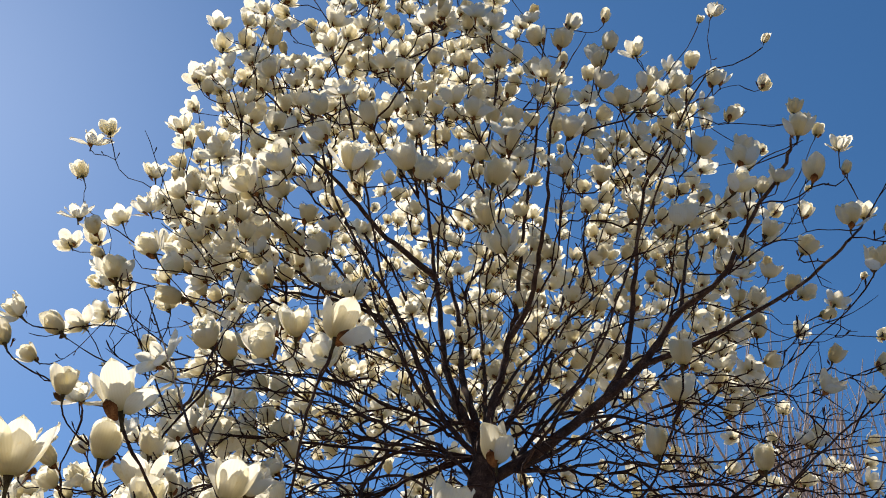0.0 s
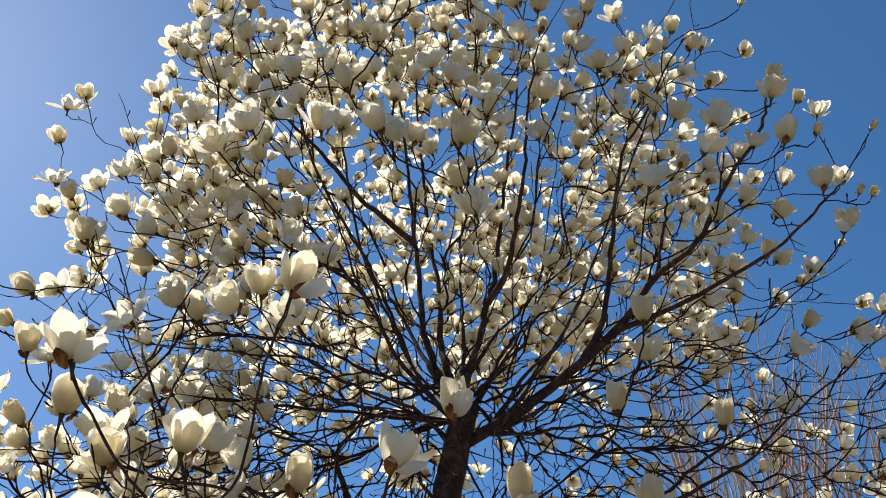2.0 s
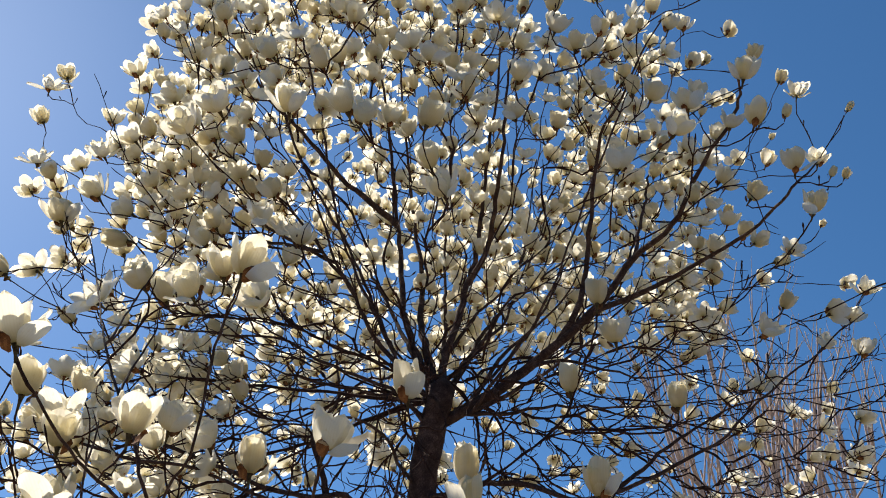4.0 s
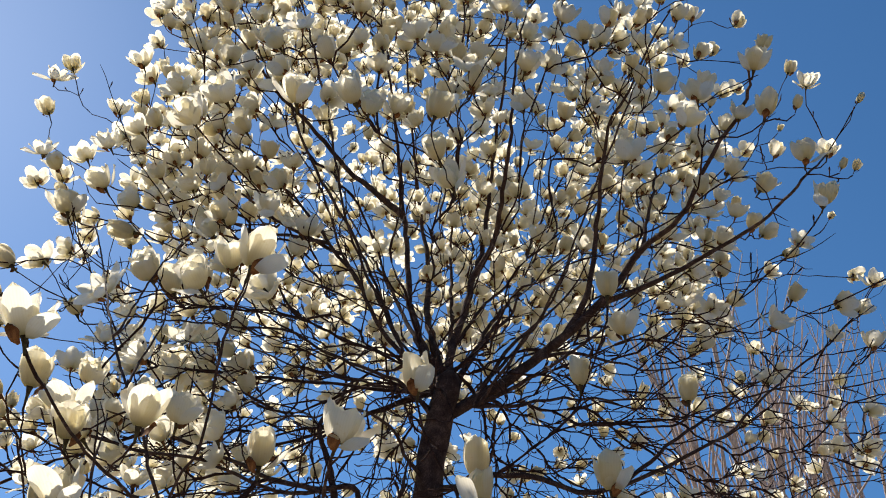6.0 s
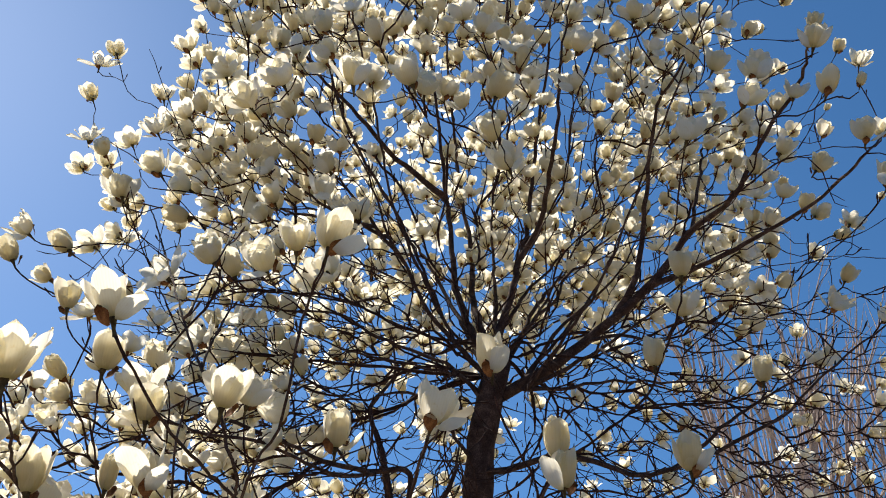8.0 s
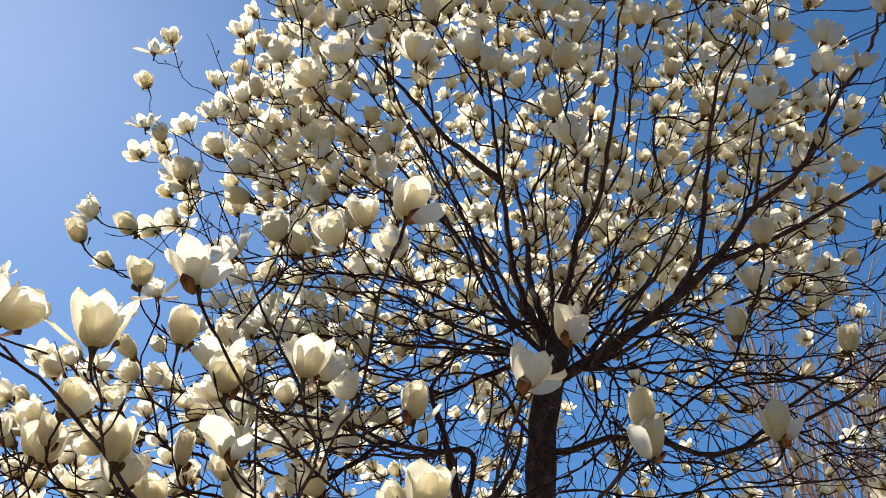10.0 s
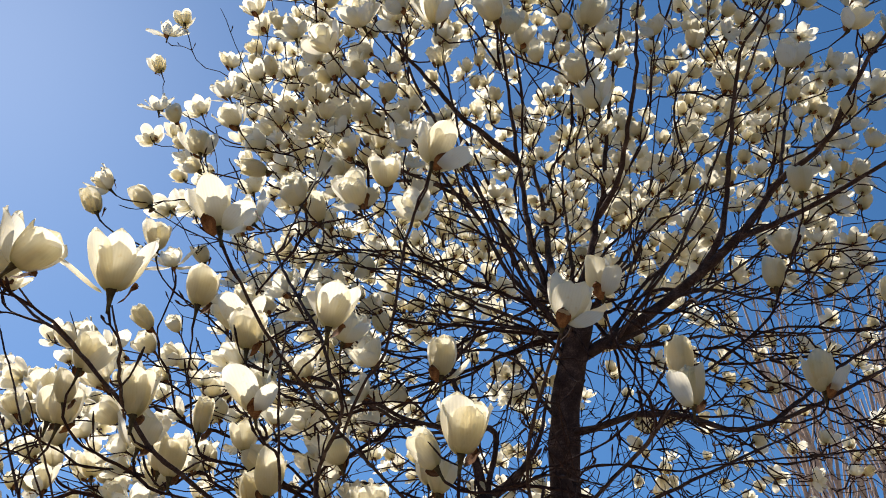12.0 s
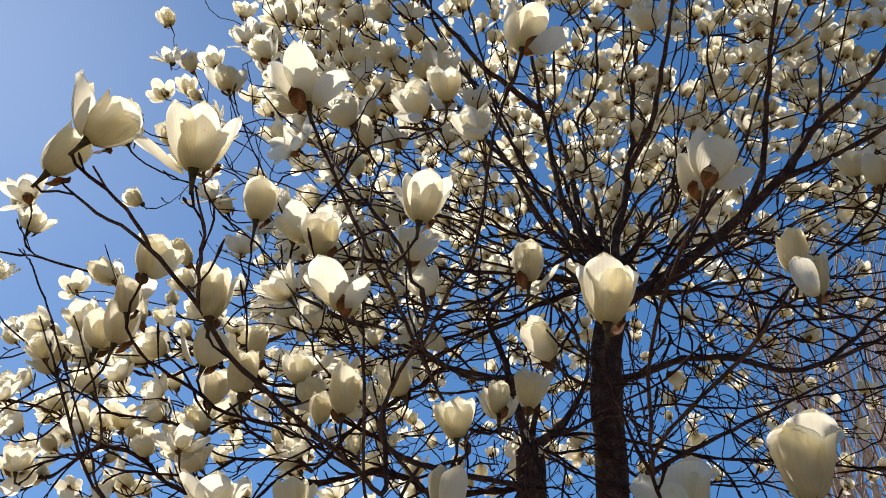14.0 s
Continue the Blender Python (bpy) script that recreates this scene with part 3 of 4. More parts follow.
# The middle of each blossom in the outer crown, and the feet of those further in.
BLOSSOMS = {
    "centre_high": [
        (0.13, 2.56, 3.17), (-0.30, 2.76, 3.19), (-0.19, 2.38, 3.22), (-0.09, 2.52, 3.24), (0.22, 2.78, 3.34), (0.50, 2.28, 3.34), (0.30, 2.26, 3.42),
        (0.18, 2.71, 3.43), (0.26, 2.81, 3.50), (0.12, 2.95, 3.52), (-0.09, 2.83, 3.60), (0.44, 2.65, 3.63), (-0.03, 3.03, 3.70), (0.18, 2.53, 3.72),
        (0.01, 3.45, 3.84), (-0.20, 3.03, 3.85), (0.30, 2.94, 3.90), (0.30, 3.24, 3.94), (0.10, 2.82, 3.96), (-0.20, 2.84, 3.98), (-0.03, 2.83, 3.98),
        (0.37, 2.82, 4.02), (-0.09, 3.07, 4.05), (0.21, 3.27, 4.06), (0.07, 3.60, 4.09), (0.10, 3.10, 4.10), (0.08, 3.37, 4.12), (-0.22, 3.24, 4.16),
    ],
    "centre_high_b": [
        (0.14, 3.55, 4.17), (-0.29, 3.44, 4.19), (0.04, 3.25, 4.20),
    ],
    "centre_low": [
        (-0.25, 1.79, 2.16),
    ],
    "centre_mid": [
        (-0.32, 2.07, 2.50), (0.14, 1.98, 2.53), (-0.26, 2.34, 2.56), (0.12, 1.71, 2.56), (0.11, 2.05, 2.65), (-0.22, 1.81, 2.67), (-0.09, 1.81, 2.67),
        (-0.05, 1.91, 2.70), (-0.01, 2.33, 2.96), (-0.33, 3.64, 2.97), (0.37, 2.15, 2.99), (0.38, 2.41, 3.03), (0.03, 2.63, 3.10),
    ],
    "left_high": [
        (-0.40, 2.43, 3.17), (-0.47, 2.75, 3.17), (-0.77, 2.57, 3.19), (-1.04, 3.30, 3.19), (-0.52, 2.50, 3.20), (-0.93, 3.07, 3.23), (-1.09, 2.88, 3.30),
        (-0.92, 2.59, 3.31), (-1.21, 3.47, 3.31), (-0.94, 2.75, 3.35), (-0.45, 3.27, 3.37), (-1.43, 3.01, 3.38), (-0.78, 3.39, 3.38), (-1.11, 3.44, 3.39),
        (-1.31, 2.80, 3.40), (-1.27, 2.82, 3.45), (-1.12, 3.39, 3.47), (-0.92, 2.70, 3.60), (-0.75, 2.72, 3.60), (-0.63, 2.90, 3.61), (-0.86, 2.77, 3.61),
        (-0.37, 2.86, 3.62), (-0.75, 2.94, 3.68), (-0.64, 2.65, 3.75), (-0.76, 2.71, 3.78), (-0.85, 2.73, 3.78), (-0.91, 3.33, 3.83), (-0.42, 3.45, 3.86),
    ],
    "left_high_b": [
        (-0.50, 2.81, 3.87), (-0.61, 2.73, 3.89), (-0.38, 2.93, 3.93), (-0.36, 3.55, 3.96), (-0.91, 2.81, 3.96), (-0.46, 2.91, 4.01), (-0.37, 3.27, 4.07),
        (-0.79, 2.89, 4.08), (-0.38, 3.38, 4.27),
    ],
    "left_low": [
        (-0.64, 1.89, 1.88), (-0.65, 2.53, 1.88), (-0.36, 1.92, 1.89), (-0.73, 2.30, 1.94), (-0.84, 2.49, 2.09), (-1.09, 2.66, 2.10), (-0.61, 2.09, 2.11),
        (-0.66, 2.53, 2.19), (-0.64, 1.87, 2.19), (-0.49, 1.91, 2.22), (-0.51, 1.80, 2.22), (-0.58, 2.58, 2.25), (-0.62, 2.44, 2.27), (-0.87, 2.53, 2.30),
        (-0.61, 3.15, 2.35), (-1.00, 2.14, 2.37),
    ],
    "left_mid": [
        (-1.20, 3.40, 2.43), (-0.73, 2.20, 2.48), (-0.89, 2.19, 2.56), (-1.15, 2.61, 2.57), (-0.51, 2.31, 2.59), (-0.78, 2.11, 2.59), (-0.49, 1.87, 2.64),
        (-0.79, 2.36, 2.65), (-0.40, 1.81, 2.67), (-1.18, 2.85, 2.70), (-0.37, 2.40, 2.74), (-0.73, 2.71, 2.89), (-0.64, 2.81, 2.90), (-0.45, 2.61, 2.96),
        (-1.39, 3.48, 2.97), (-0.69, 2.64, 2.98), (-0.99, 2.59, 2.99), (-0.95, 3.07, 2.99), (-0.87, 2.52, 3.00), (-1.05, 3.42, 3.02), (-0.49, 2.18, 3.03),
        (-0.55, 2.62, 3.06), (-1.44, 3.06, 3.09), (-0.37, 2.18, 3.09), (-1.35, 3.08, 3.12), (-1.21, 2.93, 3.13), (-1.35, 2.88, 3.13),
    ],
    "right_high": [
        (1.34, 2.53, 3.19), (0.97, 3.37, 3.21), (1.41, 3.03, 3.21), (1.31, 3.08, 3.23), (0.57, 2.33, 3.23), (0.65, 2.31, 3.27), (0.86, 2.28, 3.27),
        (0.51, 2.29, 3.27), (0.70, 3.44, 3.29), (0.75, 2.33, 3.29), (0.51, 2.16, 3.31), (0.79, 2.51, 3.33), (1.22, 2.54, 3.35), (0.80, 2.67, 3.36),
        (0.70, 3.46, 3.40), (1.05, 2.69, 3.42), (0.76, 3.96, 3.45), (1.44, 2.86, 3.47), (1.26, 3.09, 3.51), (0.71, 3.26, 3.56), (0.67, 3.66, 3.58),
        (0.69, 2.54, 3.60), (1.05, 2.75, 3.64), (0.64, 3.16, 3.66), (1.01, 3.09, 3.66), (1.28, 2.88, 3.70), (1.42, 3.36, 3.71), (1.24, 3.08, 3.71),
    ],
    "right_high_b": [
        (1.05, 3.15, 3.77), (0.70, 3.21, 3.77), (0.66, 3.99, 3.91), (0.52, 2.80, 3.95), (0.53, 3.27, 4.04), (0.68, 2.90, 4.07), (1.14, 2.89, 4.10),
    ],
    "right_low": [
        (1.68, 3.27, 2.12), (0.83, 3.27, 2.13), (1.60, 3.37, 2.14), (0.56, 2.05, 2.17), (1.62, 3.08, 2.21), (1.01, 2.24, 2.25), (1.63, 3.41, 2.25),
        (1.18, 2.84, 2.26), (1.40, 3.47, 2.27), (1.40, 2.54, 2.29), (1.64, 4.26, 2.36),
    ],
    "right_mid": [
        (1.02, 2.92, 2.40), (1.47, 2.94, 2.44), (0.99, 3.80, 2.46), (1.40, 2.69, 2.46), (1.07, 3.24, 2.47), (1.07, 1.97, 2.48), (1.27, 2.74, 2.51),
        (1.55, 2.89, 2.52), (0.57, 1.86, 2.54), (0.72, 1.84, 2.62), (1.09, 2.09, 2.67), (1.12, 2.96, 2.68), (1.30, 2.80, 2.68), (1.06, 2.32, 2.69),
        (0.94, 1.92, 2.70), (1.19, 2.68, 2.70), (1.12, 2.60, 2.70), (1.56, 3.99, 2.71), (1.15, 3.60, 2.73), (1.78, 3.20, 2.74), (0.92, 2.45, 2.75),
        (1.25, 3.68, 2.75), (1.38, 2.87, 2.76), (0.79, 1.99, 2.79), (1.05, 2.53, 2.86), (0.94, 1.95, 2.86), (1.22, 3.66, 2.88), (1.35, 2.50, 2.91),
    ],
    "right_mid_b": [
        (1.52, 3.55, 2.92), (1.90, 3.60, 2.92), (1.02, 2.31, 2.93), (1.17, 3.85, 2.95), (0.78, 2.25, 2.99), (1.05, 2.53, 3.02), (1.26, 3.13, 3.03),
        (1.00, 2.69, 3.07), (0.95, 2.37, 3.08), (0.75, 2.38, 3.10), (0.93, 2.75, 3.11), (0.65, 2.56, 3.11), (1.05, 3.07, 3.12), (0.64, 2.38, 3.14),
    ],
}
INNER_BLOSSOMS = {
    "inner_centre_high": [
        (0.32, 2.68, 3.35), (-0.14, 2.37, 3.66),
    ],
    "inner_centre_low": [
        (-0.15, 2.74, 1.68),
    ],
    "inner_left_high": [
        (-0.84, 2.79, 3.15), (-0.36, 2.50, 3.37), (-0.80, 2.88, 3.61),
    ],
    "inner_left_low": [
        (-1.03, 2.51, 1.71), (-0.98, 2.86, 1.74), (-1.69, 2.98, 1.75), (-1.53, 3.35, 1.77), (-1.35, 3.30, 1.78), (-1.47, 2.65, 1.81), (-0.60, 2.01, 1.83),
        (-1.12, 2.35, 1.86), (-1.78, 3.00, 1.87), (-1.54, 2.65, 1.88), (-0.61, 2.04, 1.92), (-1.56, 3.17, 2.00), (-1.02, 2.66, 2.04), (-2.13, 4.53, 2.06),
        (-1.25, 2.73, 2.11), (-0.60, 2.70, 2.13), (-1.81, 3.01, 2.16), (-1.40, 3.23, 2.19), (-0.95, 2.96, 2.19),
    ],
    "inner_left_mid": [
        (-1.02, 2.68, 2.40), (-0.44, 3.37, 2.40), (-0.46, 2.32, 2.41), (-1.38, 2.88, 2.54), (-0.54, 2.40, 2.55), (-0.57, 3.60, 2.56), (-0.88, 2.66, 2.63),
        (-1.10, 2.74, 2.76), (-1.32, 3.15, 2.94), (-0.65, 2.73, 3.10),
    ],
    "inner_right_high": [
        (0.99, 3.52, 3.20), (0.65, 2.49, 3.30), (1.21, 3.44, 3.89),
    ],
    "inner_right_low": [
        (0.73, 4.10, 2.17), (1.90, 4.28, 2.20), (1.86, 5.22, 2.21), (0.79, 3.70, 2.23),
    ],
    "inner_right_mid": [
        (1.56, 4.29, 2.41), (1.71, 3.98, 2.43), (0.99, 4.06, 2.44), (1.42, 3.79, 2.50), (0.95, 2.80, 2.61), (0.70, 3.01, 2.78), (1.14, 3.01, 2.80),
        (0.69, 2.98, 2.84), (1.07, 2.93, 3.12),
    ],
}
# Buds that have hardly begun to open, at the outer twig ends.
TIGHT_BUDS = [(1.17, 3.33, 3.81), (0.93, 2.32, 2.95), (0.98, 1.86, 2.65), (1.47, 3.12, 3.35), (1.34, 2.25, 2.92), (1.20, 2.14, 2.64), (1.24, 2.15, 2.64), (1.55, 3.00, 2.90), (0.96, 2.61, 3.78), (0.92, 2.02, 3.19), (-0.38, 2.92, 4.12), (0.71, 2.10, 3.10)]
CROWN = np.array((0.05, 3.0, 2.35))


def large_magnolia():
    rng = np.random.default_rng(21)
    tree = tree_empty("magnolia_tree", (0.06, 2.85, 0.0), "tall leafless magnolia covered in open creamy white blossoms")
    wood = Arbor(31)
    trunk = spline([(0.04, 2.85, 0.0), (0.055, 2.85, 0.8), (0.075, 2.85, 1.5), (0.084, 2.85, 1.86), (0.094, 2.85, 1.99), (0.114, 2.85, 2.10), (0.141, 2.85, 2.20), (0.150, 2.85, 2.25)], 0.06)
    wood.lay(trunk, -1, 0.0, "trunk")
    wood.chains[-1][3] = 0.054
    wood.length = 2.5 * (wood.length[-1] - wood.length)  # nothing springs from the bole below the fork
    for name, points in BOUGHS.items():
        wood.limb(points, GIRTH.get(name, 0.007))
    # Slender shoots that fan out from the fork, between the limbs.
    for k in range(6):
        turn = 2 * math.pi * (k + rng.uniform(-0.4, 0.4)) / 6
        out, lift = rng.uniform(0.4, 1.05), rng.uniform(0.75, 1.5)
        foot = np.array((0.13 + 0.13 * math.cos(turn), 2.87 + 0.12 * math.sin(turn), rng.uniform(2.16, 2.5)))
        foot = wood.where[wood.nearest(foot)]
        end = np.array((0.08 + 1.15 * out * math.cos(turn), 2.95 + 0.75 * out * math.sin(turn), 2.2 + lift * (1.25 - 0.45 * out)))
        inner, outer = foot + 0.35 * (end - foot) + (0, 0, -0.05), foot + 0.7 * (end - foot) + (0, 0, -0.03)
        wood.limb([foot, inner + rng.normal(0, 0.03, 3), outer + rng.normal(0, 0.03, 3), end], 0.006)
    middles = [np.array(p) for bough in BLOSSOMS.values() for p in bough]
    singles = []
    for p in middles:
        axis = upright_axis(p, CROWN, rng, 0.75, 0.36)
        stage, size = int(rng.choice(5, p=(0.08, 0.25, 0.34, 0.24, 0.09))), rng.uniform(0.98, 1.14)
        if p[1] < 2.3 and p[2] > 2.3:  # goblets on the near side, hardly open yet
            stage, size = min(stage, 2), size * (1.08 if p[0] < 0.2 else 0.94)
        elif p[0] < -0.6:  # sunlit side, wide open
            stage, size = max(stage, int(rng.choice((2, 3, 3, 4)))), size * 1.06
        elif p[0] > 0.6:
            size *= 0.9
        singles.append((p - axis * 0.034 * size, axis, stage, size))
    for p in (np.array(p) for bough in INNER_BLOSSOMS.values() for p in bough):
        singles.append((p, upright_axis(p, CROWN, rng), int(rng.choice(5, p=(0.08, 0.25, 0.34, 0.24, 0.09))), rng.uniform(0.9, 1.05)))
    places = [one[0] for one in singles]

    def within_crown(p):
        """Whether at least seven of the blossoms laid down by hand stand close by, depth counting less."""
        return np.sort(np.linalg.norm((np.array(middles) - p) * (1, 0.25, 1), axis=1))[6] < 0.26

    # The rest of the crown, behind and among the main boughs.
    fill, taken = [], np.array(places)
    while len(fill) < 560:
        v = rng.normal(0, 1, 3)
        v /= np.linalg.norm(v)
        p = np.array((-0.02, 3.25, 2.98)) + v * np.array((1.05 if v[0] < 0 else 1.2, 1.2, 1.4)) * rng.uniform(0.66, 1.05)
        if p[1] < 2.85 - 0.2 * (p[0] < -0.3) - 0.35 * (p[2] > 3.4) or p[2] < (1.9 if p[1] < 3.2 else 1.6) or (p[0] > 0.6 and rng.random() < 0.25):
            continue
        if np.linalg.norm(taken - p, axis=1).min() < 0.065 or not within_crown(p):
            continue
        taken = np.vstack([taken, p])
        fill.append((p, upright_axis(p, CROWN, rng), int(rng.choice(5, p=(0.06, 0.17, 0.28, 0.29, 0.2))), rng.uniform(0.82, 1.04)))
    while len(fill) < 600:
        p = rng.uniform((-1.0, 2.25, 3.05), (0.55, 2.95, 3.85))
        if np.linalg.norm((p - (-0.1, 2.6, 3.1)) / (0.8, 0.5, 0.75)) > 1 or np.linalg.norm(taken - p, axis=1).min() < 0.075:
            continue
        taken = np.vstack([taken, p])
        fill.append((p, upright_axis(p, CROWN, rng), int(rng.choice(5, p=(0.1, 0.25, 0.3, 0.25, 0.1))), rng.uniform(1.0, 1.2)))
    while len(fill) < 830:
        p = rng.uniform((0.1, 2.95, 2.5), (1.25, 3.9, 3.6))
        if np.linalg.norm((p - (0.4, 3.3, 2.9)) / (0.85, 0.8, 0.75)) > 1 or np.linalg.norm(taken - p, axis=1).min() < 0.06:
            continue
        taken = np.vstack([taken, p])
        fill.append((p, upright_axis(p, CROWN, rng), int(rng.choice(5, p=(0.06, 0.17, 0.28, 0.29, 0.2))), rng.uniform(0.82, 1.02)))
    while len(fill) < 1070:
        p = rng.uniform((-1.1, 3.15, 2.4), (0.6, 4.3, 3.8))
        if np.linalg.norm((p - (-0.25, 3.7, 3.05)) / (0.9, 0.6, 0.75)) > 1 or np.linalg.norm(taken - p, axis=1).min() < 0.06:
            continue
        taken = np.vstack([taken, p])
        fill.append((p, upright_axis(p, CROWN, rng), int(rng.choice(5, p=(0.06, 0.17, 0.28, 0.29, 0.2))), rng.uniform(0.82, 1.02)))
    while len(fill) < 1250:
        p = rng.uniform((-1.1, 3.4, 2.4), (1.3, 4.8, 4.4))
        if np.linalg.norm((p - (0.1, 4.0, 3.35)) / (1.15, 0.75, 0.95)) > 1 or np.linalg.norm(taken - p, axis=1).min() < 0.06:
            continue
        taken = np.vstack([taken, p])
        fill.append((p, upright_axis(p, CROWN, rng), int(rng.choice(5, p=(0.06, 0.17, 0.28, 0.29, 0.2))), rng.uniform(0.86, 1.06)))
    while len(fill) < 1360:
        p = rng.uniform((0.1, 3.1, 1.75), (1.9, 4.6, 2.5))
        if np.linalg.norm(taken - p, axis=1).min() < 0.1:
            continue
        taken = np.vstack([taken, p])
        fill.append((p, upright_axis(p, CROWN, rng), int(rng.choice(5, p=(0.16, 0.27, 0.28, 0.19, 0.1))), rng.uniform(0.75, 0.95)))
    while len(fill) < 1430:
        p = rng.uniform((-1.3, 2.6, 2.2), (-0.3, 3.5, 2.95))
        if np.linalg.norm(taken - p, axis=1).min() < 0.065 or not within_crown(p):
            continue
        taken = np.vstack([taken, p])
        fill.append((p, upright_axis(p, CROWN, rng), int(rng.choice(5, p=(0.06, 0.2, 0.3, 0.28, 0.16))), rng.uniform(0.9, 1.08)))
    while len(fill) < 1570:
        p = rng.uniform((-1.2, 3.1, 1.75), (0.15, 4.5, 2.5))
        if np.linalg.norm(taken - p, axis=1).min() < 0.1:
            continue
        taken = np.vstack([taken, p])
        fill.append((p, upright_axis(p, CROWN, rng), int(rng.choice(5, p=(0.16, 0.27, 0.28, 0.19, 0.1))), rng.uniform(0.78, 0.96)))
    bare = []
    for _ in range(620):
        p = CROWN + rng.normal(0, 1, 3).clip(-1.5, 1.5) * (0.68, 0.45, 0.42) + (0.05, -0.05, 0.1)
        bare.append((p, level_axis(p, CROWN - (0, 0, 0.3), rng)))
    for middle, spread, count in (((0.95, 2.85, 2.2), (0.42, 0.35, 0.25), 330), ((1.15, 2.8, 2.0), (0.45, 0.35, 0.2), 150), ((-0.65, 2.6, 2.05), (0.4, 0.35, 0.2), 380), ((0.2, 2.9, 1.85), (0.5, 0.4, 0.14), 230), ((-0.15, 2.75, 2.3), (0.5, 0.35, 0.22), 340)):
        for _ in range(count):
            p = np.array(middle) + rng.normal(0, 1, 3).clip(-1.6, 1.6) * spread
            if p[0] < -0.9:
                continue
            bare.append((p, level_axis(p, CROWN - (0, 0, 0.3), rng)))
    sweeping = [rng.uniform((-0.95, 2.3, 1.9), (-0.25, 3.0, 2.5)) for _ in range(75)]
    for p in TIGHT_BUDS:
        singles.append((np.array(p), upright_axis(p, CROWN, rng, 0.6, 0.1), 0, 0.5))
    ends = [(s[0], s[1], "twig") for s in singles + fill] + [(p, axis, "bare") for p, axis in bare]
    # Long twigs that leave the fork and sweep out level.
    for p in sorted(sweeping, key=lambda p: np.linalg.norm(p - CROWN)):
        axis = p - (0.14, 2.85, 2.2) + rng.normal(0, 0.05, 3)
        wood.grow(p, axis / np.linalg.norm(axis), rng.uniform(0.4, 0.9), "bare")
    for k, (p, axis, kind) in sorted(enumerate(ends), key=lambda s: np.linalg.norm(s[1][0] - CROWN)):
        wood.grow(p - axis * 0.012, axis, rng.choice((0.12, 0.45)) if kind == "bare" else 0.1 if k < len(singles) else 0.4, kind)
    wood_parts(tree, wood, 0.0017, 0.258)
    for p, axis, stage, size in singles:
        blossom(tree, p, axis, stage, size, rng)
    far_blossoms(tree, fill, rng)


large_magnolia()

